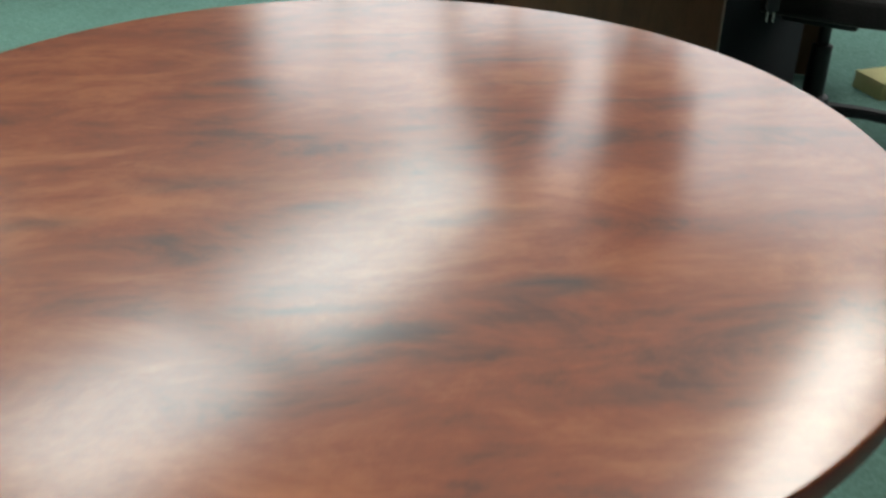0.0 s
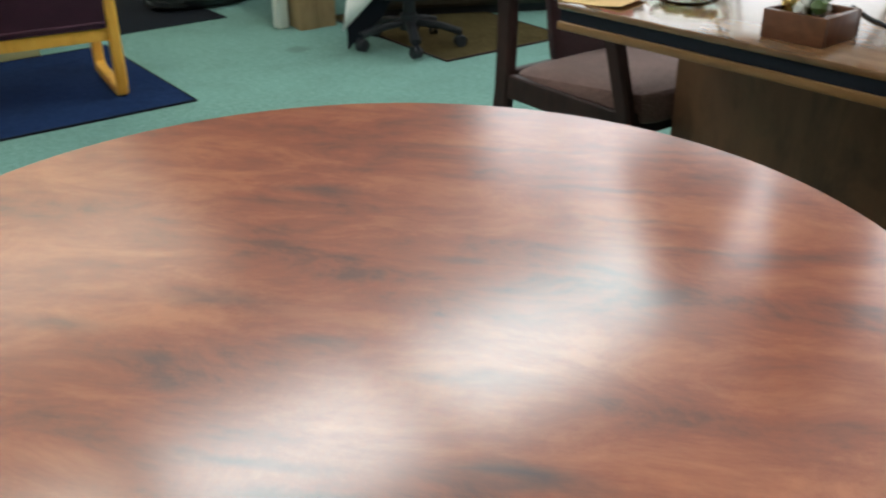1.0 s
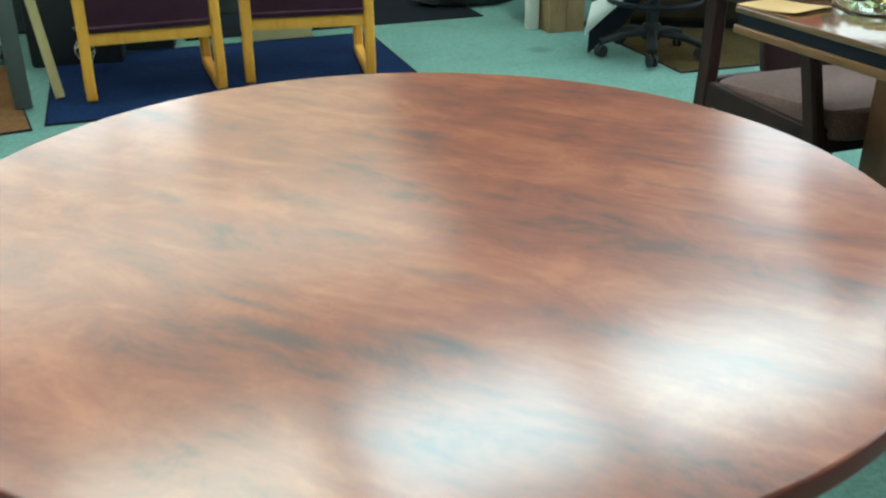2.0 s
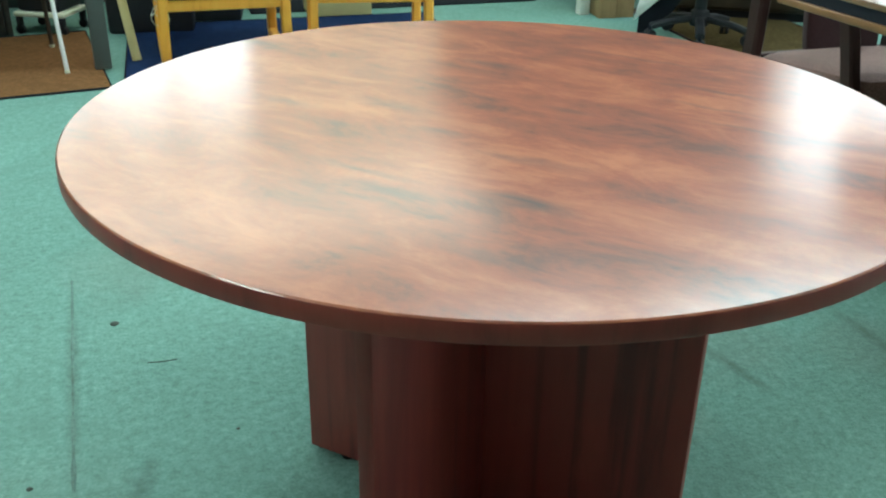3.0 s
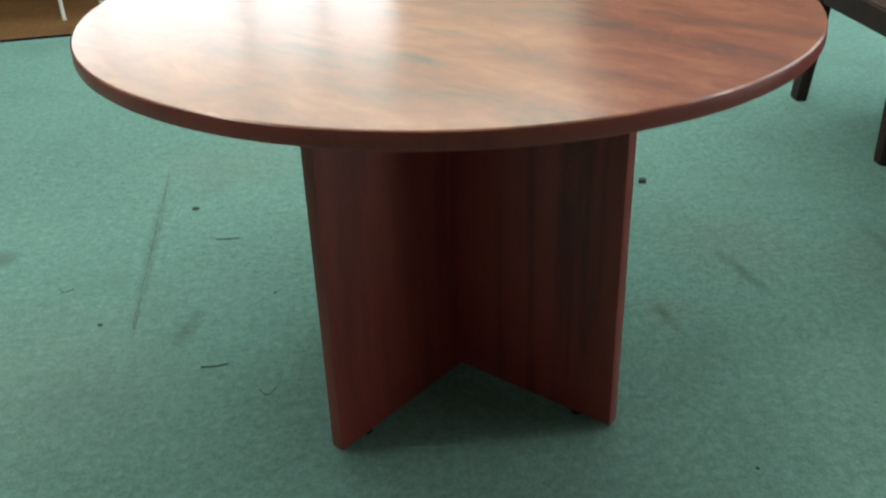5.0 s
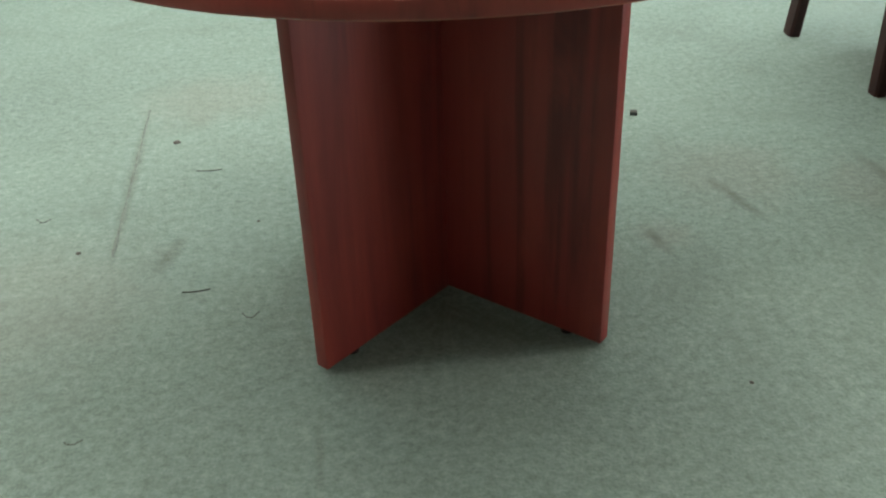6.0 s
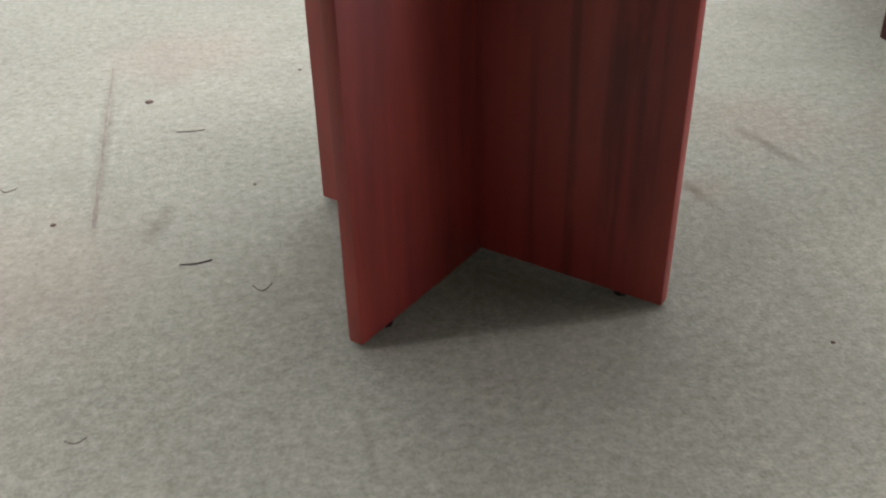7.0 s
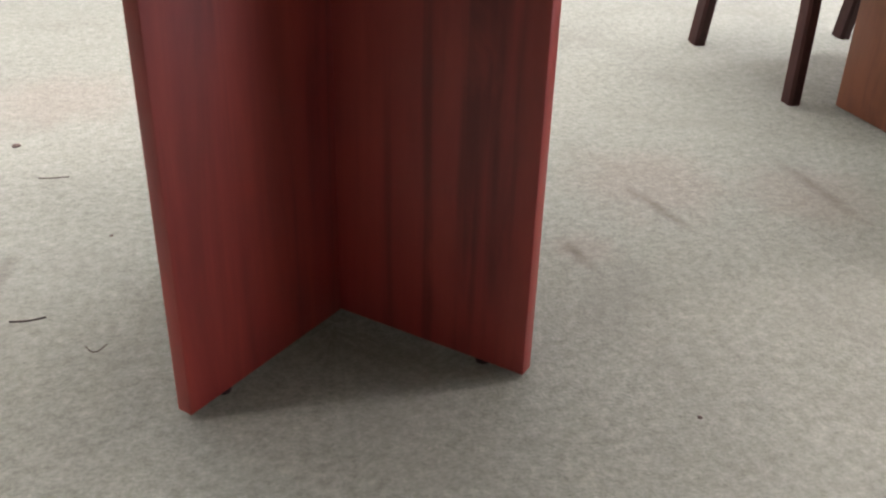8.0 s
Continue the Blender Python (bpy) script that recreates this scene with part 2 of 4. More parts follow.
OAK = wood("honey_oak", (0.80, 0.34, 0.040), (0.93, 0.45, 0.058), (0.96, 0.53, 0.085), 0.35, "Z", 0, 0.4, figure=0.10, fine_mix=0.05)
BURGUNDY = weave_mat("burgundy_fabric", (0.035, 0.008, 0.02), (0.075, 0.018, 0.04), 300)
PIPING = plain("burgundy_piping", (0.06, 0.012, 0.03), 0.7)
NAVY = carpet_mat("navy_mat", (0.007, 0.014, 0.042), (0.013, 0.026, 0.076), (0.020, 0.040, 0.105), (0.009, 0.018, 0.048), 600)
BROWN_MAT = carpet_mat("brown_mat", (0.085, 0.042, 0.018), (0.160, 0.080, 0.034), (0.235, 0.125, 0.055), (0.065, 0.034, 0.018), 500)
BLACK_MAT = plain("black_rubber_mat", (0.010, 0.012, 0.017), 0.9, relief=0.4, specular=0.15)
RUG = carpet_mat("patterned_rug", (0.022, 0.016, 0.007), (0.062, 0.046, 0.020), (0.12, 0.088, 0.038), (0.016, 0.012, 0.008), 120)
DARK_WOOD = wood("espresso_wood", (0.016, 0.008, 0.008), (0.031, 0.014, 0.013), (0.046, 0.021, 0.018), 0.5, "Z", 0, 0.5, specular=0.2)
SEAT_WEAVE = weave_mat("taupe_weave", (0.110, 0.058, 0.050), (0.24, 0.135, 0.115), 190)
MAROON = weave_mat("maroon_fabric", (0.02, 0.006, 0.008), (0.045, 0.014, 0.018), 250)
DESK_TOP = wood("walnut_laminate", (0.10, 0.045, 0.018), (0.20, 0.10, 0.045), (0.30, 0.16, 0.075), 0.22, "X", 0, 0.9, specular=0.4, relief=0, coat=0.8, coat_rough=0.05)
DESK_EDGE = wood("walnut_edge", (0.13, 0.06, 0.022), (0.23, 0.115, 0.045), (0.30, 0.16, 0.06), 0.3, "X", 0, 0.6, figure=0.3)
DESK_PANEL = wood("walnut_panel", (0.060, 0.026, 0.013), (0.140, 0.058, 0.029), (0.20, 0.088, 0.042), 0.4, "Z", 0, 0.9)
BLACK_GLOSS = plain("black_laminate", (0.010, 0.012, 0.020), 0.55, relief=0, specular=0.2)
BLACK_PLASTIC = plain("black_plastic", (0.017, 0.019, 0.023), 0.5, specular=0.3)
BLACK_CLOTH = weave_mat("charcoal_cloth", (0.008, 0.007, 0.008), (0.022, 0.018, 0.020), 260)
CHROME = plain("chrome", (0.85, 0.86, 0.87), 0.28, 1.0, 0.05, relief=0)
# chair legs: what chrome mirrors is put into the colour, pale front, dark back
BRIGHT_CHROME = plain("bright_chrome", (0.86, 0.87, 0.88), 0.42, 0.55, 0.04, relief=0)
DARK_CHROME = plain("dark_mirrored_chrome", (0.050, 0.036, 0.028), 0.5, 0, 0.1)
WHITE_PLASTIC = plain("white_plastic", (0.70, 0.72, 0.58), 0.35, 0, 0.05, relief=0.03)
WHITE_PAPER = plain("white_paper", (0.80, 0.81, 0.78), 0.7, 0, 0.04, relief=0.05)
MANILA = plain("manila_paper", (0.70, 0.46, 0.20), 0.7, 0, 0.06, relief=0.05)
CARDBOARD = wood("cardboard", (0.22, 0.14, 0.065), (0.29, 0.19, 0.09), (0.34, 0.225, 0.11), 0.85, "Z", 0, 0.3, figure=0.2)
CREAM_BOARD = plain("cream_board", (0.50, 0.46, 0.22), 0.75, 0, 0.1)
PALE_WOOD = wood("pale_pine", (0.36, 0.30, 0.13), (0.47, 0.40, 0.18), (0.55, 0.48, 0.24), 0.6, "Z", 0, 0.3, figure=0.2)
GREY_METAL = plain("grey_painted_steel", (0.075, 0.088, 0.085), 0.5, 0.0, 0.1)
WHITE_PAINT = plain("white_painted_wood", (0.68, 0.70, 0.64), 0.5, 0, 0.06)
GREY_PANEL = plain("grey_panel", (0.10, 0.12, 0.11), 0.4)
BAG = plain("grey_plastic_film", (0.050, 0.058, 0.062), 0.42, 0, 0.3, 14.0, relief=0)
GOLD = plain("gold_foil", (0.80, 0.58, 0.20), 0.22, 1.0, 0.1, relief=0.6)
RED_WOOD = wood("red_brown_wood", (0.09, 0.035, 0.018), (0.16, 0.06, 0.03), (0.22, 0.09, 0.045), 0.35, "X", 0, 0.4)
PINK = plain("pink_card", (0.62, 0.05, 0.10), 0.6, 0, 0.05)
WALL_PAINT = plain("wall_paint", (0.66, 0.60, 0.48), 0.85, 0, 0.06, 2.0)
# walls out of view; brown tone tuned for how much light they bounce
BROWN_WALL = plain("brown_wall_paint", (0.36, 0.30, 0.25), 0.85, 0, 0.1, 2.0)
PANELLING = wood("dark_panelling", (0.05, 0.025, 0.014), (0.09, 0.045, 0.025), (0.13, 0.07, 0.04), 0.5, "Z", 0, 1.0)
CEIL_TILE = plain("ceiling_tile", (0.56, 0.55, 0.52), 0.9, 0, 0.05, 3.0)
DARK_LAM = wood("dark_laminate", (0.016, 0.019, 0.019), (0.030, 0.036, 0.035), (0.046, 0.052, 0.050), 0.4, "X", 0, 0.6)
LAMP_GLOW = glow_mat("fluorescent_diffuser", (0.82, 0.98, 1.0), LAMP_STRENGTH)
# strong and weak strengths are tuned for floor light and tabletop reflections
LAMP_GLOW_STRONG = glow_mat("strong_fluorescent_diffuser", (0.98, 0.98, 0.93), LAMP_STRENGTH * 1.95)
LAMP_GLOW_WEAK = glow_mat("weak_fluorescent_diffuser", (0.95, 1.0, 0.88), LAMP_STRENGTH * 0.75)
HAZE_PANEL_GLOW = glow_mat("cream_haze_panel", (1.0, 0.96, 0.80), 1.45)
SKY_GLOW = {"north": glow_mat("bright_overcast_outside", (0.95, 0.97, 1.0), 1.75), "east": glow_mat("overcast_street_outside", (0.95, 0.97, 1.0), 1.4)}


def glass_mat(name, tint):
    m, nt, b = node_mat(name, 0.03)
    b.inputs["Transmission Weight"].default_value = 1.0
    b.inputs["IOR"].default_value = 1.45
    b.inputs["Base Color"].default_value = (*tint, 1)
    return m


GLASS = glass_mat("clear_glass", (0.93, 0.97, 0.93))
GREEN_GLASS = glass_mat("pale_green_glass", (0.72, 0.82, 0.50))


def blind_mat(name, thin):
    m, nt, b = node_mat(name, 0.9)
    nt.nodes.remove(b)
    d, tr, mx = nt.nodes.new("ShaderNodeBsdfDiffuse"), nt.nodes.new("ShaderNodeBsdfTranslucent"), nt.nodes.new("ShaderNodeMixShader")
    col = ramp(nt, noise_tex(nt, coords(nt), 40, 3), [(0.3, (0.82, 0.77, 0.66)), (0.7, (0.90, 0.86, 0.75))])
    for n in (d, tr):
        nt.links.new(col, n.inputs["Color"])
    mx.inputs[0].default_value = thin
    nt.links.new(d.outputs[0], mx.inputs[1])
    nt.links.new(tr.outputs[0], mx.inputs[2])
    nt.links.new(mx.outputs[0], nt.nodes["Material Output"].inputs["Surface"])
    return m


# cloth of the added blinds; translucency tuned for the sheen on the tabletop
SHEEN_BLIND = blind_mat("sheen_blind_cloth", 0.34)
BRIGHT_SHEEN_BLIND = blind_mat("bright_sheen_blind_cloth", 0.85)


# ---- mesh helpers ----
def add_box(bm, lo, hi, bev=0.0, m=None, seg=2):
    """A box from corner to corner, its edges rounded, in the frame m."""
    size = [b - a for a, b in zip(lo, hi)]
    mid = [(a + b) / 2 for a, b in zip(lo, hi)]
    made = bmesh.ops.create_cube(bm, size=1.0, matrix=Matrix.Translation(mid) @ Matrix.Diagonal((*size, 1)))["verts"]
    if bev:
        edges = list({e for v in made for e in v.link_edges})
        out = bmesh.ops.bevel(bm, geom=edges, offset=min(bev, min(size) * 0.45), segments=seg, affect="EDGES", profile=0.5)
        made = list({v for f in out["faces"] for v in f.verts} | {v for v in made if v.is_valid})
    if m is not None:
        bmesh.ops.transform(bm, matrix=m, verts=made)
    return made


def add_tube(bm, pts, radius, sides=14, flat=1.0):
    """A bar along points; radius may be one number or one per point; flat squeezes its section."""
    pts = [Vector(p) for p in pts]
    rads = radius if isinstance(radius, (list, tuple)) else [radius] * len(pts)
    rings, side = [], None
    for k, p in enumerate(pts):
        way = (pts[min(k + 1, len(pts) - 1)] - pts[max(k - 1, 0)]).normalized()
        if side is None:
            side = way.cross(Vector((0, 0, 1)))
            side = side.normalized() if side.length > 0.1 else Vector((1, 0, 0))
        side = (side - way * side.dot(way)).normalized()
        up = way.cross(side)
        rings.append([bm.verts.new(p + rads[k] * (math.cos(a) * side + flat * math.sin(a) * up)) for a in (2 * math.pi * j / sides for j in range(sides))])
    for a, b in zip(rings, rings[1:]):
        for j in range(sides):
            bm.faces.new((a[j], a[(j + 1) % sides], b[(j + 1) % sides], b[j]))
    bm.faces.new(rings[0][::-1])
    bm.faces.new(rings[-1])


def add_bar(bm, pts, width, thick, across=(0, 0, 1), bev=0.004):
    """A rectangular bent bar along points: width along across, thick at right angles to it."""
    pts, across = [Vector(p) for p in pts], Vector(across).normalized()
    rings = []
    for k, p in enumerate(pts):
        way = (pts[min(k + 1, len(pts) - 1)] - pts[max(k - 1, 0)]).normalized()
        side = (across - way * across.dot(way)).normalized()
        up = way.cross(side)
        w, h, c = width / 2, thick / 2, min(bev, thick * 0.4)
        prof = [(w - c, h), (w, h - c), (w, -h + c), (w - c, -h), (-w + c, -h), (-w, -h + c), (-w, h - c), (-w + c, h)]
        rings.append([bm.verts.new(p + a * side + b * up) for a, b in prof])
    n = 8
    for a, b in zip(rings, rings[1:]):
        for j in range(n):
            bm.faces.new((a[j], a[(j + 1) % n], b[(j + 1) % n], b[j]))
    bm.faces.new(rings[0][::-1])
    bm.faces.new(rings[-1])


def add_lathe(bm, prof, sides=48, centre=(0, 0, 0)):
    """A turned body from (radius, height) pairs."""
    cx, cy, cz = centre
    rings = [[bm.verts.new((cx + r * math.cos(2 * math.pi * j / sides), cy + r * math.sin(2 * math.pi * j / sides), cz + z)) for j in range(sides)] for r, z in prof]
    for a, b in zip(rings, rings[1:]):
        for j in range(sides):
            bm.faces.new((a[j], a[(j + 1) % sides], b[(j + 1) % sides], b[j]))
    bm.faces.new(rings[0][::-1])
    bm.faces.new(rings[-1])


def add_cushion(bm, lo, hi, puff=0.02, m=None, cuts=8):
    """A padded block whose faces bulge and whose corners are round."""
    made = []
    cx, cy, cz = [(a + b) / 2 for a, b in zip(lo, hi)]
    hx, hy, hz = [(b - a) / 2 for a, b in zip(lo, hi)]
    tmp = bmesh.new()
    bmesh.ops.create_cube(tmp, size=2.0)
    bmesh.ops.subdivide_edges(tmp, edges=tmp.edges[:], cuts=cuts, use_grid_fill=True)
    for v in tmp.verts:
        x, y, z = v.co
        r = 6.0
        ln = (abs(x) ** r + abs(y) ** r + abs(z) ** r) ** (1 / r)
        x, y, z = x / ln, y / ln, z / ln
        bul = (1 - x * x) * (1 - y * y)
        v.co = (cx + x * hx, cy + y * hy, cz + z * (hz + puff * bul))
    if m is not None:
        bmesh.ops.transform(tmp, matrix=m, verts=tmp.verts[:])
    keep = {v: bm.verts.new(v.co) for v in tmp.verts}
    for f in tmp.faces:
        bm.faces.new([keep[v] for v in f.verts])
    tmp.free()
    return made


def mesh_of(name, bm, material, smooth=True):
    bmesh.ops.recalc_face_normals(bm, faces=bm.faces[:])
    me = bpy.data.meshes.new(name)
    bm.to_mesh(me)
    bm.free()
    me.materials.append(material)
    if smooth:
        me.polygons.foreach_set("use_smooth", [True] * len(me.polygons))
        me.set_sharp_from_angle(angle=radians(28))
    return me


def part(name, bm, material, parent=None, label=""):
    ob = new(name, mesh_of(name, bm, material))
    if parent is not None:
        ob.parent = parent
    return tagged(ob, label) if label else ob


def thing(name, m, label, category, group="", kind=""):
    ob = new(name)
    ob.empty_display_size = 0.1
    ob.matrix_basis = m
    return tagged(ob, label, category, group, kind)


def solid(name, bm, material, label, category, m=None, group="", kind=""):
    ob = new(name, mesh_of(name, bm, material))
    if m is not None:
        ob.matrix_basis = m
    return tagged(ob, label, category, group, kind)


def B():
    return bmesh.new()


# ---- the room ----
RX0, RX1, RY0, RY1, CEIL = -5.2, 4.1, -4.2, 6.0, 3.2
# the east window from -2.2 is unseen, added to light the table's base
# windows: wall, from, to along the wall, bottom, top
WINDOWS = [("north", -3.0, -0.72, 1.0, 3.1), ("north", -0.718, -0.12, 1.0, 3.1), ("north", -0.118, 0.46, 1.0, 3.1), ("north", 0.552, 2.0, 2.25, 3.1), ("east", -2.2, -0.19, 0.3, 2.2), ("east", -0.15, 1.4, 1.0, 3.0), ("east", 1.45, 2.70, 0.9, 3.1), ("east", 2.72, 4.5, 0.9, 3.1)]


def build_room():
    bm = B()
    add_box(bm, (RX0 - 0.2, RY0 - 0.2, -0.12), (RX1 + 0.2, RY1 + 0.2, 0.0))
    solid("floor", bm, CARPET, "worn green loop-pile carpet floor", "floor", ROOM, kind="structure")
    bm = B()
    add_box(bm, (RX0 - 0.2, RY0 - 0.2, CEIL), (RX1 + 0.2, RY1 + 0.2, CEIL + 0.12))
    solid("ceiling", bm, CEIL_TILE, "off-white tiled shop ceiling", "ceiling", ROOM, kind="structure")
    t = 0.2
    bm = B()
    add_box(bm, (RX0 - t, RY0 - t, 0), (RX0, RY1 + t, CEIL))
    solid("wall_west", bm, BROWN_WALL, "brown painted shop wall", "wall", ROOM, kind="structure")
    bm = B()
    add_box(bm, (RX0, RY0 - t, 0), (RX1, RY0, CEIL))
    solid("wall_south", bm, BROWN_WALL, "brown painted shop wall", "wall", ROOM, kind="structure")
    # walls with windows: along is the wall's own run, depth the way out
    for wall, a0, a1, m, mat_, label in (("north", RX0, RX1, pose(0, RY1, 0), WALL_PAINT, "beige shop wall with a wide window"),
                                         ("east", RY0 - t, RY1 + t, pose(RX1, 0, 0, 0, 0, 90) @ Matrix.Diagonal((1, -1, 1, 1)), PANELLING, "dark panelled shop front with windows")):
        bm = B()
        at = a0
        for w, x0, x1, z0, z1 in sorted(WINDOWS):
            if w == wall:
                add_box(bm, (at, 0, 0), (x0, t, CEIL))
                add_box(bm, (x0, 0, 0), (x1, t, z0))
                add_box(bm, (x0, 0, z1), (x1, t, CEIL))
                at = x1
        add_box(bm, (at, 0, 0), (a1, t, CEIL))
        bmesh.ops.transform(bm, matrix=m, verts=bm.verts[:])
        solid("wall_" + wall, bm, mat_, label, "wall", ROOM, kind="structure")
        for k, (w, x0, x1, z0, z1) in enumerate(sorted(WINDOWS)):
            if w != wall:
                continue
            win = thing("window_%d" % (k + 1), ROOM, "shop window with a white frame", "window", kind="structure")
            bm = B()
            f = 0.03
            bars = [x0, x1 - f] + ([(x0 + x1) / 2] if x1 - x0 > 1.5 else [])
            for x in bars:
                add_box(bm, (x, 0.04, z0), (x + f, 0.1, z1), 0.003)
            for z in (z0, z1 - f):
                add_box(bm, (x0 + f, 0.045, z), (x1 - f, 0.095, z + f), 0.003)
            bmesh.ops.transform(bm, matrix=m, verts=bm.verts[:])
            part("window_frame", bm, WHITE_PAINT, win)
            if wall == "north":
                # unseen blinds, added so their backlit cloth brightens the tabletop's reflection
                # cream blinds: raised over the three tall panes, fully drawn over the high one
                blind = thing("window_blind", ROOM, "cream roller blind added out of view to glow in the tabletop", "blind", kind="structure")
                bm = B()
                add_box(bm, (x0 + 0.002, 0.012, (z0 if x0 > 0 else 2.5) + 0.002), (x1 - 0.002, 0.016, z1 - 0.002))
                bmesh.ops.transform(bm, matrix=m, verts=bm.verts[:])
                part("blind_cloth", bm, SHEEN_BLIND if x0 > 0 else BRIGHT_SHEEN_BLIND, blind)
                if x0 > 0:
                    continue
                z1 = 2.5
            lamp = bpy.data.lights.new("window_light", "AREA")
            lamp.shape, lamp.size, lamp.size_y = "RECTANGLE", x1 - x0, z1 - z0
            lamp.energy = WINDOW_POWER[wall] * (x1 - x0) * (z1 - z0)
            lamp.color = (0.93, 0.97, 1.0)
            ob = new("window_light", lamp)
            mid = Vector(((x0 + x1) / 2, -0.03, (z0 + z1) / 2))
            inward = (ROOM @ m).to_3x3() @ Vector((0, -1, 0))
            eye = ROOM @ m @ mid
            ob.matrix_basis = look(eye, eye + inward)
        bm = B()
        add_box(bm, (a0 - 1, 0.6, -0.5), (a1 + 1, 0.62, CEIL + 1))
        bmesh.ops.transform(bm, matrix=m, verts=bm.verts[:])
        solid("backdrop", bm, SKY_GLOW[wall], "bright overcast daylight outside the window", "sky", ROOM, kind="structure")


def ceiling_light(x, y, lx, ly, glow, label="lit white fluorescent ceiling fitting, mirrored in the tabletop or added unseen"):
    """A flat fluorescent fitting: a white pan with a glowing diffuser."""
    top = thing("ceiling_light", ROOM @ pose(x, y, CEIL), label, "ceiling light", "ceiling lights")
    bm = B()
    for lo, hi in (((-lx / 2 - .03, -ly / 2 - .03), (lx / 2 + .03, -ly / 2)), ((-lx / 2 - .03, ly / 2), (lx / 2 + .03, ly / 2 + .03)), ((-lx / 2 - .03, -ly / 2), (-lx / 2, ly / 2)), ((lx / 2, -ly / 2), (lx / 2 + .03, ly / 2))):
        add_box(bm, (*lo, -0.06), (*hi, -0.001))
    part("frame", bm, WHITE_PAINT, top)
    bm = B()
    add_box(bm, (-lx / 2, -ly / 2, -0.05), (lx / 2, ly / 2, -0.04))
    part("diffuser", bm, glow, top, "glowing white diffuser")


build_room()
# unseen planks, added so the tabletop mirrors a dark stretch of wall
panelling = thing("wall_panelling", ROOM, "dark wooden wall panelling", "panelling", kind="structure")
bm = B()
add_box(bm, (0.0, -0.03, 0.0), (0.296, -0.002, CEIL - 0.002), 0.004)
plank_mesh = mesh_of("plank", bm, PANELLING)
for k in range(7):
    plank = new("plank", plank_mesh)
    plank.parent = panelling
    plank.matrix_basis = pose(2.0 + 0.3 * k, RY1, 0)
# seven of these are unseen, added to continue the rows and brighten the floor
for x, y, lx, ly, glow in ((3.72, 2.55, 0.7, 0.75, LAMP_GLOW), (2.62, 2.45, 1.2, 0.85, LAMP_GLOW), (1.22, 2.45, 1.2, 0.85, LAMP_GLOW), (-0.15, 2.45, 1.2, 0.85, LAMP_GLOW_WEAK), (-1.55, 2.45, 1.2, 0.85, LAMP_GLOW), (-2.95, 2.45, 1.2, 0.85, LAMP_GLOW),
                           (3.52, -0.14, 0.8, 0.30, LAMP_GLOW_STRONG), (2.55, -0.14, 1.1, 0.30, LAMP_GLOW_STRONG), (1.25, -0.14, 1.1, 0.30, LAMP_GLOW_STRONG), (-0.05, -0.14, 1.1, 0.30, LAMP_GLOW_STRONG), (-1.35, -0.14, 1.1, 0.30, LAMP_GLOW_STRONG), (-2.65, -0.14, 1.1, 0.30, LAMP_GLOW_STRONG), (-3.95, -0.14, 1.1, 0.30, LAMP_GLOW_STRONG)):
    ceiling_light(x, y, lx, ly, glow)

# added glowing panel, standing in for bright upper wall mirrored in the tabletop
ceiling_light(0.0, 5.1, 4.0, 1.5, HAZE_PANEL_GLOW, "wide dim cream glowing panel added overhead to haze the tabletop")

# ---- the round table ----


def round_table():
    top = thing("round_table", pose(0, 0, 0), "round cherry laminate table with a crossed panel base", "table")
    bm = B()
    r, h, t, c = TABLE_R, TABLE_H, TABLE_T, 0.0018
    add_lathe(bm, [(r - c, h - t), (r - 0.001, h - t + 0.001), (r, h - t + c), (r, h - c), (r - 0.001, h - 0.001), (r - c, h), (r - c - 0.004, h), (0.02, h)], 160)
    part("tabletop", bm, CHERRY_TOP, top, "glossy round cherry wood-grain top")
    bm = B()
    add_lathe(bm, [(r + 0.0006, h - t + c), (r + 0.0012, h - t + 2 * c), (r + 0.0012, h - 2 * c), (r + 0.0006, h - c)], 160)
    bm.faces.ensure_lookup_table()
    bmesh.ops.delete(bm, geom=[f for f in bm.faces if len(f.verts) > 4], context="FACES_ONLY")
    part("edge_band", bm, CHERRY_EDGE, top, "dark cherry edge band")
    base = pose(-0.028, 0.034, 0, 0, 0, 11.5)
    half, th, z0, z1 = 0.347, 0.026, 0.009, h - t
    for k, turn in enumerate((0, -91.6)):
        bm = B()
        m = base @ pose(0, 0, 0, 0, 0, turn)
        if k == 0:
            add_box(bm, (-half, -th / 2, z0), (half, th / 2, z1), 0.002, m)
        else:
            add_box(bm, (th / 2 + 0.0005, -th / 2, z0), (half, th / 2, z1), 0.002, m)
            add_box(bm, (-half, -th / 2, z0), (-th / 2 - 0.0005, th / 2, z1), 0.002, m)
        part("base_panel", bm, CHERRY_BASE, top)
        for s in (-1, 1):
            bm = B()
            p = m @ Vector((s * (half - 0.075), 0, 0))
            add_lathe(bm, [(0.011, 0.0), (0.012, 0.003), (0.012, 0.007), (0.005, 0.008), (0.005, 0.016)], 14, p)
            part("leveller_foot", bm, BLACK_PLASTIC, top)


round_table()

# ---- desk with its things ----
DESK = pose(-0.072, 1.235, 0, 0, 0, -31.2)  # x along the short front edge, y along the length
DW, DL, DZ = 0.793, 1.75, 0.757


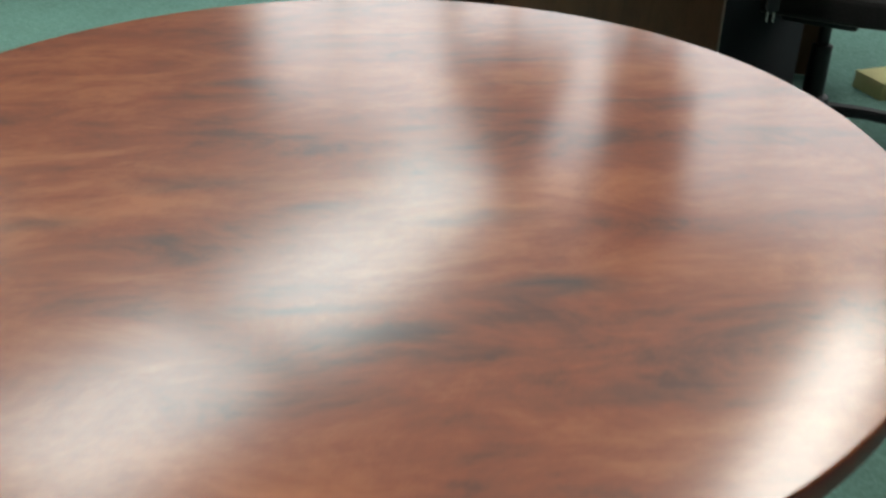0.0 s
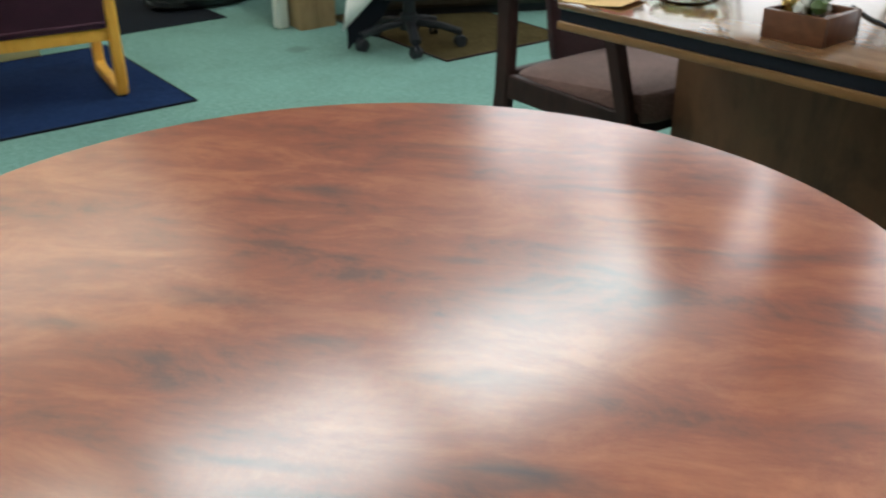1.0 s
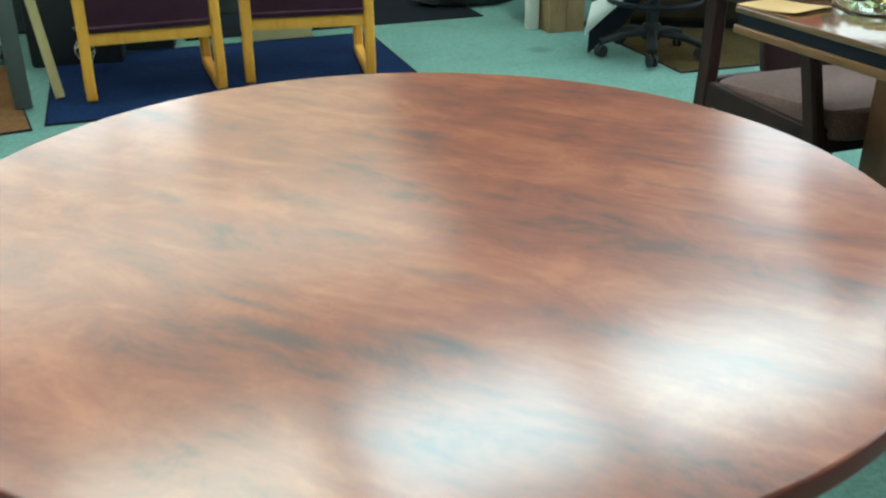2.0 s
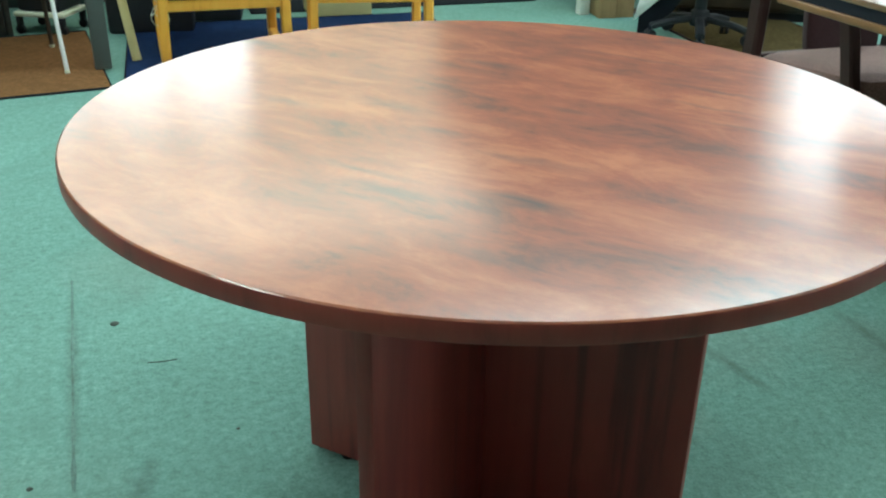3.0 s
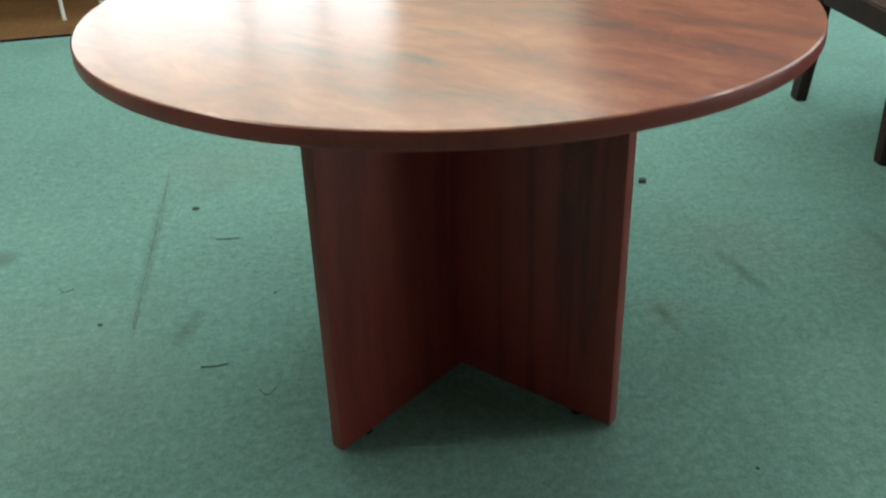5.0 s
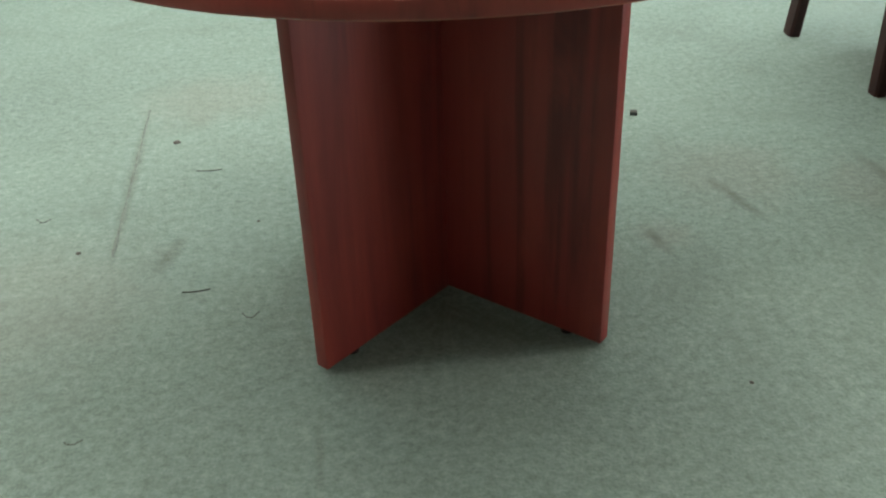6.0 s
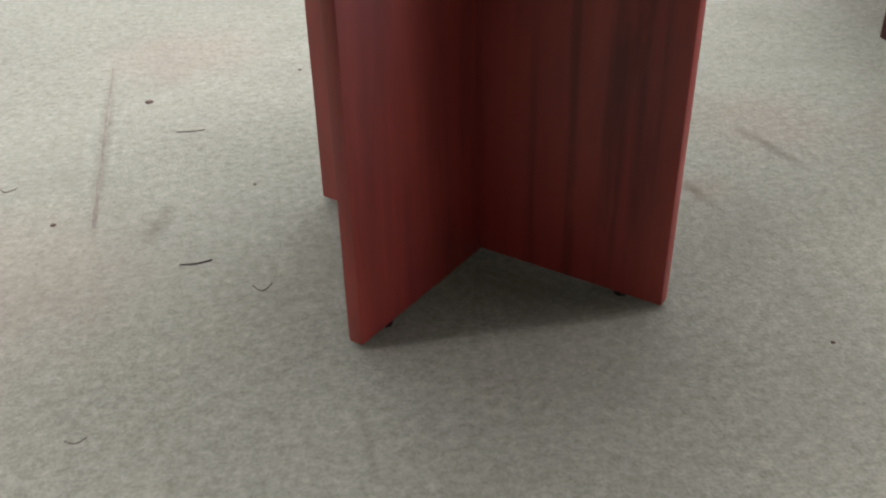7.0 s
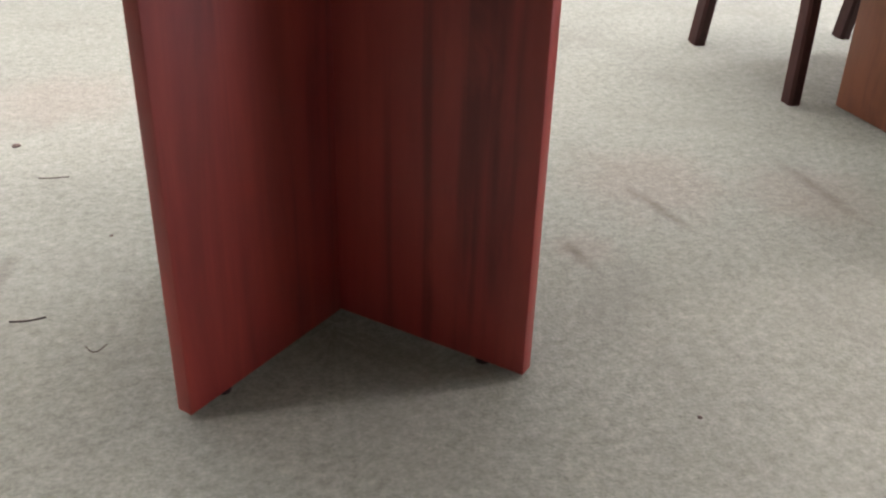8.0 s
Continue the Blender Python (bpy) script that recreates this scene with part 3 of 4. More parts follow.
def desk():
    top = thing("desk", DESK, "walnut laminate desk with a black-banded edge", "desk")
    bm = B()
    add_box(bm, (0, 0, DZ - 0.014), (DW, DL, DZ), 0.003)
    part("desktop", bm, DESK_TOP, top, "shiny walnut laminate top")
    bm = B()
    add_box(bm, (0.006, 0.006, DZ - 0.040), (DW - 0.006, DL - 0.006, DZ - 0.014), 0.0)
    part("edge_band", bm, BLACK_GLOSS, top, "black recessed edge band")
    bm = B()
    add_box(bm, (0, 0, DZ - 0.058), (DW, DL, DZ - 0.040), 0.003)
    part("under_top", bm, DESK_EDGE, top)
    x0 = 0.0
    bm = B()
    add_box(bm, (x0, 0.455, 0.006), (x0 + 0.62, 0.475, DZ - 0.058), 0.002)
    part("end_panel", bm, DESK_PANEL, top, "dark walnut end panel")
    # black of the next two panels is shade under the desk, put into colour
    bm = B()
    add_box(bm, (x0 + 0.30, 0.476, 0.03), (x0 + 0.318, 1.579, DZ - 0.059), 0.002)
    part("modesty_panel", bm, BLACK_MAT, top)
    bm = B()
    add_box(bm, (x0 + 0.60, 0.476, 0.006), (x0 + 0.62, 1.3, DZ - 0.059), 0.002)
    part("side_panel", bm, BLACK_MAT, top, "side panel with the shade under the desk in its black")
    bm = B()
    add_box(bm, (x0, 1.58, 0.006), (x0 + 0.62, 1.60, DZ - 0.059), 0.002)
    part("end_panel", bm, DESK_PANEL, top)


desk()


def guest_chair():
    """A dark wooden armchair; x forward, y to its left, at the floor."""
    top = thing("guest_chair", pose(-0.008, 1.935, 0, 0, 0, -34.5), "dark espresso wooden guest chair with a taupe woven seat", "chair")
    w, d = 0.26, 0.277
    for s in (-1, 1):
        bm = B()
        pts = [(-0.290, s * w, 0), (-0.250, s * w, 0.2), (-0.228, s * w, 0.34), (-0.220, s * w, 0.47), (-0.218, s * w, 0.62), (-0.232, s * w, 0.88)]
        add_bar(bm, pts, 0.038, 0.062, (0, 1, 0), 0.008)
        part("back_post", bm, DARK_WOOD, top)
        bm = B()
        pts = [(0.266, s * w, 0), (0.264, s * w, 0.25), (0.256, s * w, 0.38), (0.236, s * w, 0.45), (0.205, s * w, 0.55), (0.172, s * w, 0.645)]
        add_bar(bm, pts, 0.036, 0.050, (0, 1, 0), 0.007)
        part("front_leg", bm, DARK_WOOD, top)
        bm = B()
        add_bar(bm, [(-d + 0.06, s * w, 0.665), (-0.05, s * w, 0.672), (d - 0.02, s * w, 0.655)], 0.045, 0.03, (0, 1, 0))
        part("armrest", bm, DARK_WOOD, top)
        bm = B()
        add_bar(bm, [(-d + 0.05, s * w, 0.375), (d - 0.03, s * w, 0.375)], 0.028, 0.07, (0, 1, 0))
        part("side_rail", bm, DARK_WOOD, top)
    for x, z in ((d - 0.02, 0.375), (-d + 0.04, 0.375), (-d + 0.062, 0.85)):
        bm = B()
        add_bar(bm, [(x, -w + 0.018, z), (x, w - 0.018, z)], 0.028, 0.07, (1, 0, 0))
        part("cross_rail", bm, DARK_WOOD, top)
    bm = B()
    add_cushion(bm, (-d + 0.04, -w + 0.0, -0.075), (d + 0.03, w - 0.0, 0.03), 0.012, pose(0, 0, 0.414, 0, -6, 0))
    part("seat", bm, SEAT_WEAVE, top, "taupe woven seat cushion")
    bm = B()
    add_cushion(bm, (-0.02, -0.06, 0.0), (0.02, 0.22, 0.46), 0.0, pose(-d + 0.045, 0, 0.36, 0, -9, 0))
    part("backrest", bm, MAROON, top, "dark maroon upholstered backrest")


guest_chair()


def office_chair(name, m, cloth, label, arms=True, turn=0, reach=0.30, foot_ring=False):
    top = thing(name, m, label, "office chair")
    for k in range(5):
        a = radians(turn + 72 * k)
        c, s = math.cos(a), math.sin(a)
        bm = B()
        add_bar(bm, [(0.03 * c, 0.03 * s, 0.115), (0.16 * c, 0.16 * s, 0.10), (reach * c, reach * s, 0.075)], 0.045, 0.03, (-s, c, 0), 0.008)
        leg = part("base_arm", bm, BLACK_PLASTIC, top)
        for q in (-1, 1):
            bm = B()
            mm = pose(reach * c, reach * s, 0.03, 0, 0, turn + 72 * k + 25) @ pose(0, q * 0.013, 0, 90, 0, 0)
            add_lathe(bm, [(0.012, -0.009), (0.027, -0.008), (0.03, -0.004), (0.03, 0.004), (0.027, 0.008), (0.012, 0.009)], 18)
            bmesh.ops.transform(bm, matrix=mm, verts=bm.verts[:])
            part("caster", bm, BLACK_PLASTIC, top)
        bm = B()
        add_tube(bm, [(reach * c, reach * s, 0.035), (reach * c, reach * s, 0.08)], 0.009, 14)
        part("caster_stem", bm, BLACK_GLOSS, top)
    bm = B()
    add_lathe(bm, [(0.045, 0.08), (0.05, 0.09), (0.045, 0.15), (0.03, 0.16), (0.028, 0.30), (0.016, 0.305), (0.016, 0.40)], 20)
    part("gas_column", bm, BLACK_PLASTIC, top)
    if foot_ring:
        bm = B()
        add_tube(bm, [(0.22 * math.cos(k * math.pi / 16), 0.22 * math.sin(k * math.pi / 16), 0.27) for k in range(33)], 0.012, 10)
        part("foot_ring", bm, BLACK_GLOSS, top)
        for k in range(3):
            a = 2.094 * k
            bm = B()
            add_tube(bm, [(0.028 * math.cos(a), 0.028 * math.sin(a), 0.275), (0.215 * math.cos(a), 0.215 * math.sin(a), 0.272)], 0.009, 8)
            part("ring_spoke", bm, BLACK_PLASTIC, top)
    bm = B()
    add_box(bm, (-0.13, -0.1, 0.385), (0.13, 0.1, 0.425), 0.012)
    part("seat_plate", bm, BLACK_PLASTIC, top)
    bm = B()
    add_cushion(bm, (-0.25, -0.25, 0.425), (0.25, 0.25, 0.51), 0.012)
    part("seat", bm, cloth, top)
    bm = B()
    add_cushion(bm, (-0.22, -0.30, 0.62), (0.22, -0.24, 1.05), 0.0)
    part("backrest", bm, cloth, top)
    bm = B()
    add_bar(bm, [(0, -0.05, 0.405), (0, -0.27, 0.41), (0, -0.33, 0.48), (0, -0.315, 0.75)], 0.06, 0.012, (1, 0, 0))
    part("back_bracket", bm, BLACK_PLASTIC, top)
    if arms:
        for s in (-1, 1):
            bm = B()
            add_tube(bm, [(s * 0.15, 0, 0.405), (s * 0.285, 0, 0.42), (s * 0.30, 0, 0.5), (s * 0.30, 0, 0.66)], 0.014, 14)
            part("arm_post", bm, CHROME, top)
            bm = B()
            add_box(bm, (s * 0.30 - 0.03, -0.13, 0.66), (s * 0.30 + 0.03, 0.13, 0.685), 0.01)
            part("arm_pad", bm, BLACK_PLASTIC, top)
    return top


office_chair("office_chair", pose(-1.25, 3.50, 0.0085, 0, 0, 160), BLACK_CLOTH, "black drafting chair with a foot ring, on a patterned rug", True, 65, 0.25, True)
office_chair("office_chair", pose(1.09, 1.72, 0, 0, 0, 60), BLACK_CLOTH, "charcoal swivel chair on casters beside the desk", False, 10)


# ---- mats ----
def mat(name, m, lx, ly, h, material, label, r=0.01, border=None):
    """A flat mat with its near right corner at the origin, running to -x and +y."""
    bm = B()
    add_box(bm, (-lx, 0, 0.0006), (0, ly, h), min(0.003, h * 0.4))
    ob = solid(name, bm, material, label, "mat", m)
    if border:
        bm = B()
        for lo, hi in (((-lx - 0.006, -0.006), (0.006, 0.0)), ((-lx - 0.006, ly), (0.006, ly + 0.006)), ((-lx - 0.006, 0), (-lx, ly)), ((0, 0), (0.006, ly))):
            add_box(bm, (*lo, 0.0006), (*hi, h + 0.002), 0.001)
        part("border", bm, border, ob)
    return ob


mat("floor_mat", pose(-1.80, 2.44, 0, 0, 0, 55), 1.60, 1.09, 0.008, NAVY, "navy blue carpet mat under the oak chairs", border=BLACK_MAT)
mat("floor_mat", pose(-2.715, 1.06, 0, 0, 0, 63.5), 2.4, 1.06, 0.008, BROWN_MAT, "brown coir mat under the white chairs", border=BLACK_MAT)
mat("floor_mat", pose(-2.43, 3.79, 0, 0, 0, 56), 1.7, 1.5, 0.008, BLACK_MAT, "black rubber floor mat")
mat("area_rug", pose(-0.55, 3.90, 0, 0, 0, 54), 0.75, 1.1, 0.008, RUG, "brown patterned rug under an office chair", border=DARK_WOOD)


# ---- oak chairs ----
def oak_chair():
    """Bentwood chair seen from behind: x to its side, y forward (away from the round table), z up; between its rear feet at the floor."""
    top = thing("oak_chair", pose(-2.658, 1.634, 0, 0, 0, 56.9), "honey oak bentwood chair with burgundy upholstery", "chair", "oak chairs in a row")
    w = 0.270
    for s in (-1, 1):
        bm = B()
        x = s * w
        pts = [(x - 0.016 * s, -0.13, 0.86), (x - 0.012 * s, -0.075, 0.6), (x - 0.006 * s, -0.03, 0.32), (x, -0.004, 0.13), (x, 0.0, 0.07), (x, 0.012, 0.035), (x, 0.04, 0.021), (x, 0.08, 0.019),
               (x, 0.40, 0.019), (x, 0.44, 0.021), (x, 0.468, 0.035), (x, 0.48, 0.07), (x, 0.478, 0.14), (x, 0.455, 0.45), (x, 0.44, 0.60)]
        add_bar(bm, pts, 0.044, 0.050, (1, 0, 0), 0.008)
        part("side_frame", bm, OAK, top, "bent honey oak side frame")
        bm = B()
        add_bar(bm, [(x, 0.46, 0.62), (x, 0.2, 0.64), (x, -0.07, 0.645)], 0.055, 0.028, (1, 0, 0), 0.008)
        part("armrest", bm, OAK, top)
    for y, z, h in ((-0.026, 0.279, 0.052), (-0.105, 0.78, 0.05), (0.45, 0.33, 0.05)):
        bm = B()
        add_box(bm, (-w + 0.02, y - 0.011, z - h / 2), (w - 0.02, y + 0.011, z + h / 2), 0.004)
        part("cross_rail", bm, OAK, top)
    bm = B()
    add_box(bm, (-w + 0.029, -0.018, 0.0), (w - 0.029, 0.02, 0.50), 0.008, pose(0, -0.034, 0.307, 9.5, 0, 0), 3)
    part("backrest", bm, BURGUNDY, top, "burgundy upholstered back panel")
    bm = B()
    add_tube(bm, [(-w + 0.03, -0.055, 0.329), (w - 0.03, -0.055, 0.329)], 0.006, 14)
    part("piping", bm, PIPING, top)
    bm = B()
    add_cushion(bm, (-w + 0.026, 0.02, 0.36), (w - 0.026, 0.47, 0.44), 0.015)
    part("seat", bm, BURGUNDY, top, "burgundy upholstered seat")
    return top


chair = oak_chair()
copy_thing(chair, pose(-2.291, 2.192, 0, 0, 0, 47.5))


# ---- white chairs on the brown mat ----
def white_chair():
    """Plastic shell chair facing -y; at the floor below the middle of its seat."""
    top = thing("shell_chair", pose(-3.355, 0.935, 0.0085, 0, 0, 66.6), "white plastic shell chair with thin chrome legs", "chair", "white shell chairs")
    for sx in (-1, 1):
        for sy in (-1, 1):
            bm = B()
            add_tube(bm, [(sx * 0.18, sy * 0.15, 0.432), (sx * 0.215, sy * 0.175, 0.43), (sx * 0.222, sy * 0.185, 0.40), (sx * 0.236, sy * 0.25, 0.014)], 0.0095, 14)
            leg = part("leg", bm, BRIGHT_CHROME if sy < 0 else DARK_CHROME, top, "thin bright chrome leg" if sy < 0 else "back leg with dark reflections put into its colour")
            bm = B()
            add_tube(bm, [(sx * 0.2358, sy * 0.2495, 0.012), (sx * 0.2365, sy * 0.251, 0.0)], 0.0108, 14)
            part("foot_cap", bm, WHITE_PLASTIC, leg)
    bm = B()
    nx, ny = 20, 22
    grid = []
    for j in range(ny + 1):
        v = j / ny
        row = []
        for i in range(nx + 1):
            u = i / nx * 2 - 1
            if v < 0.12:
                q = v / 0.12
                y, z = -0.225 + 0.012 * q, 0.375 + 0.055 * q
            elif v < 0.55:
                q = (v - 0.12) / 0.43
                y, z = -0.213 + 0.38 * q, 0.43 - 0.012 * math.sin(q * math.pi)
            else:
                q = (v - 0.55) / 0.45
                y, z = 0.167 + 0.06 * q + 0.05 * math.sin(q * math.pi / 2), 0.43 + 0.37 * q
            half = 0.225 - (0.05 * max(0, (v - 0.8) / 0.2) ** 2) - 0.015 * max(0, 1 - v / 0.12)
            row.append(bm.verts.new((u * half, y + 0.02 * u * u, z + 0.025 * u ** 4 * (1 if v < 0.6 else 0.3) - (0.02 * (1 - u * u) if v < 0.06 else 0))))
        grid.append(row)
    for a, b in zip(grid, grid[1:]):
        for i in range(nx):
            bm.faces.new((a[i], a[i + 1], b[i + 1], b[i]))
    bmesh.ops.recalc_face_normals(bm, faces=bm.faces[:])
    bmesh.ops.solidify(bm, geom=bm.faces[:], thickness=0.008)
    part("shell", bm, WHITE_PLASTIC, top, "white moulded plastic shell")
    return top


wc = white_chair()
copy_thing(wc, pose(-3.628, 0.350, 0.0085, 0, 0, 66.6))

bm = B()
add_box(bm, (-0.065, -0.001, -0.14), (0.065, 0.001, 0.0), 0.0)
bmesh.ops.subdivide_edges(bm, edges=bm.edges[:], cuts=5, use_grid_fill=True)
for v in bm.verts:
    v.co.y += 0.012 * math.sin(v.co.x * 30) + 0.3 * v.co.z * v.co.z
solid("paper_tag", bm, WHITE_PAPER, "crumpled white paper tag hanging from a chair leg", "tag", pose(-3.280, 0.672, 0.41, 0, 5, 52))

# ---- post, board, cartons, dolly ----
def simple(name, m, boxes, material, label, category, bev=0.004):
    bm = B()
    for lo, hi in boxes:
        add_box(bm, lo, hi, bev)
    return solid(name, bm, material, label, category, m)


post = thing("steel_post", pose(-2.985, 1.20, 0.009, 0, 0, 66), "grey painted steel upright on the brown mat", "post")
bm = B()
add_box(bm, (-0.035, -0.02, 0.0), (0.035, 0.02, 0.95), 0.004)
part("upright", bm, GREY_METAL, post)
bm = B()
add_box(bm, (-0.030, -0.016, 0.9505), (0.030, 0.016, 0.956), 0.002)
part("end_cap", bm, BLACK_PLASTIC, post)

bm = B()
add_bar(bm, [(-2.978, 1.368, 0.012), (-3.20, 1.36, 1.02)], 0.04, 0.014, (0.53, 0.85, 0), 0.002)
solid("leaning_board", bm, PALE_WOOD, "narrow pale wooden board leaning beside the oak chairs", "board")

simple("cream_carton", pose(-3.05, 2.73, 0.009, 0, 0, 56), [((-0.17, -0.1, 0), (0.17, 0.15, 0.22))], CREAM_BOARD, "cream cardboard carton behind the oak chairs", "box", 0.003)
simple("flat_carton", pose(-1.90, 3.63, 0, 0, 0, 50), [((0.0, 0.0, 0.0), (0.10, 0.35, 0.72)), ((0.104, 0.01, 0.0), (0.21, 0.35, 0.7))], CARDBOARD, "brown cardboard cartons standing on end", "box", 0.004)
cab = thing("display_unit", pose(-2.01, 3.66, 0, 0, 0, 56), "white framed display unit with dark glass", "cabinet")
bm = B()
add_box(bm, (-0.03, 0.0, 0.0), (0.03, 0.06, 0.95), 0.003)
part("front_post", bm, WHITE_PAINT, cab)
bm = B()
add_box(bm, (-0.02, 0.062, 0.152), (0.02, 1.6, 0.2), 0.003)
part("bottom_rail", bm, WHITE_PAINT, cab)
bm = B()
add_box(bm, (-0.006, 0.062, 0.202), (0.006, 1.6, 0.95), 0.001)
part("side_pane", bm, GREY_PANEL, cab)


def dolly():
    top = thing("plastic_dolly", pose(-3.86, 1.44, 0, 0, 0, 30), "low white plastic dolly carrying a dark case", "dolly")
    bm = B()
    add_box(bm, (-0.10, -0.12, 0.088), (0.17, 0.12, 0.112), 0.008)
    part("deck", bm, WHITE_PLASTIC, top)
    for x in (-0.08, 0.15):
        for y in (-0.1, 0.1):
            bm = B()
            add_tube(bm, [(x, y - 0.012, 0.022), (x, y + 0.012, 0.022)], 0.022, 16)
            part("wheel", bm, BLACK_PLASTIC, top)
            bm = B()
            add_box(bm, (x - 0.010, y - 0.018, 0.03), (x + 0.010, y + 0.018, 0.0875), 0.003)
            part("fork", bm, BLACK_PLASTIC, top)


dolly()
simple("equipment_case", pose(-3.84, 1.45, 0.112, 0, 0, 30), [((-0.10, -0.11, 0), (0.13, 0.11, 0.34))], BLACK_PLASTIC, "dark plastic equipment case on a dolly", "case", 0.02)
# plain block filling a dark wedge behind the chair
simple("black_block", pose(-3.58, 2.10, 0, 0, 0, 48), [((-0.32, -0.12, 0), (0.3, 0.3, 0.3))], BLACK_PLASTIC, "black block on the carpet behind an oak chair", "case", 0.02)

# ---- things on the desk ----
def on_desk(x, y, turn=0.0):
    """A pose on the desktop at world x, y."""
    return pose(x, y, DZ + 0.0005, 0, 0, turn)


bm = B()
add_box(bm, (-0.075, -0.06, 0), (0.075, 0.06, 0.0012))
bmesh.ops.subdivide_edges(bm, edges=bm.edges[:], cuts=6, use_grid_fill=True)
for v in bm.verts:
    v.co.z += 0.006 * max(0, v.co.x + 0.02) ** 2 / 0.009
solid("manila_card", bm, MANILA, "manila paper card lying on the desk corner", "paper", on_desk(0.018, 1.275, -20))


def gold_dish():
    top = thing("glass_dish", on_desk(0.19, 1.297), "clear glass dish heaped with green glass beads and gold foil", "dish")
    bm = B()
    add_lathe(bm, [(0.03, 0.0), (0.05, 0.002), (0.070, 0.012), (0.082, 0.028), (0.086, 0.038), (0.083, 0.038), (0.078, 0.028), (0.068, 0.016), (0.048, 0.007), (0.02, 0.006)], 40)
    part("dish", bm, GLASS, top)
    rnd = random.Random(4)
    for k in range(26):
        a, r = rnd.uniform(0, 6.28), 0.06 * math.sqrt(rnd.random())
        bm = B()
        n = bmesh.ops.create_icosphere(bm, subdivisions=2, radius=rnd.uniform(0.010, 0.017))["verts"]
        for v in n:
            v.co *= 1 + 0.22 * noise.noise(v.co * 160 + Vector((k, 0, 0)))
            v.co.z *= 0.75
        bmesh.ops.translate(bm, vec=(r * math.cos(a), r * math.sin(a), 0.020 + 0.018 * (1 - r / 0.068) + rnd.uniform(0, 0.010)), verts=n)
        part("foil_piece" if k % 3 == 0 else "glass_bead", bm, GOLD if k % 3 == 0 else GREEN_GLASS, top)


gold_dish()


def jar(name, m, r, h, label):
    top = thing(name, m, label, "jar")
    bm = B()
    add_lathe(bm, [(r * 0.8, 0), (r, 0.004), (r, h * 0.75), (r * 0.8, h * 0.9), (r * 0.8, h), (r * 0.76, h), (r * 0.76, h * 0.9), (r * 0.95, h * 0.74), (r * 0.95, 0.007), (r * 0.5, 0.006)], 28)
    part("body", bm, GLASS, top)
    return top


jar("glass_jar", on_desk(0.105, 1.485), 0.032, 0.05, "small clear glass jar on the desk")
jar("glass_jar", on_desk(0.115, 1.385), 0.030, 0.045, "clear glass jar on the desk")


def wooden_planter():
    top = thing("wooden_planter", on_desk(0.429, 1.070, -31), "red-brown wooden planter box with dark foliage and gold trinkets", "planter")
    bm = B()
    h, w = 0.052, 0.062
    for lo, hi in (((-w, -w, 0), (w, -w + 0.01, h)), ((-w, w - 0.01, 0), (w, w, h)), ((-w, -w + 0.01, 0), (-w + 0.01, w - 0.01, h)), ((w - 0.01, -w + 0.01, 0), (w, w - 0.01, h)), ((-w + 0.01, -w + 0.01, 0), (w - 0.01, w - 0.01, 0.04))):
        add_box(bm, lo, hi, 0.002)
    part("box", bm, RED_WOOD, top)
    rnd = random.Random(9)
    for k in range(16):
        bm = B()
        x, y = rnd.uniform(-0.04, 0.04), rnd.uniform(-0.04, 0.04)
        n = bmesh.ops.create_icosphere(bm, subdivisions=2, radius=rnd.uniform(0.012, 0.02))["verts"]
        for v in n:
            v.co *= 1 + 0.3 * noise.noise(v.co * 120 + Vector((k, 3, 0)))
        bmesh.ops.translate(bm, vec=(x, y, 0.05 + rnd.uniform(0, 0.03)), verts=n)
        part("trinket", bm, (GOLD, LEAF, GOLD, WHITE_PAPER)[k % 4], top)
    # unseen dense dark bush on thin stems, added to darken the tabletop's reflection
    for k in range(5):
        a = 1.257 * k
        bm = B()
        add_tube(bm, [(0.02 * math.cos(a), 0.02 * math.sin(a), 0.04), (0.03 * math.cos(a), 0.03 * math.sin(a), 0.2), (0.03 + 0.06 * math.cos(a), 0.12 + 0.06 * math.sin(a), 0.5)], 0.003, 8)
        part("stem", bm, LEAF, top)
    bm = B()
    for k in range(420):
        d = Vector((rnd.gauss(0, 1), rnd.gauss(0, 1), rnd.gauss(0, 1))).normalized() * rnd.random() ** 0.4
        m = Matrix.Translation((0.027 + 0.11 * d.x, 0.13 + 0.13 * d.y, 0.56 + 0.36 * d.z)) @ pose(0, 0, 0, rnd.uniform(-70, 70), rnd.uniform(-70, 70), rnd.uniform(0, 360))
        pts = [(-0.045, 0, 0), (-0.02, 0.018, 0.006), (0.015, 0.018, 0.006), (0.05, 0, -0.004), (0.015, -0.018, 0.006), (-0.02, -0.018, 0.006)]
        vs = [bm.verts.new(m @ Vector(p)) for p in pts]
        for q in ((0, 1, 5), (1, 2, 4, 5), (2, 3, 4)):
            bm.faces.new([vs[i] for i in q])
    part("foliage", bm, DARK_LEAF, top, "dense dark green foliage added above the view")


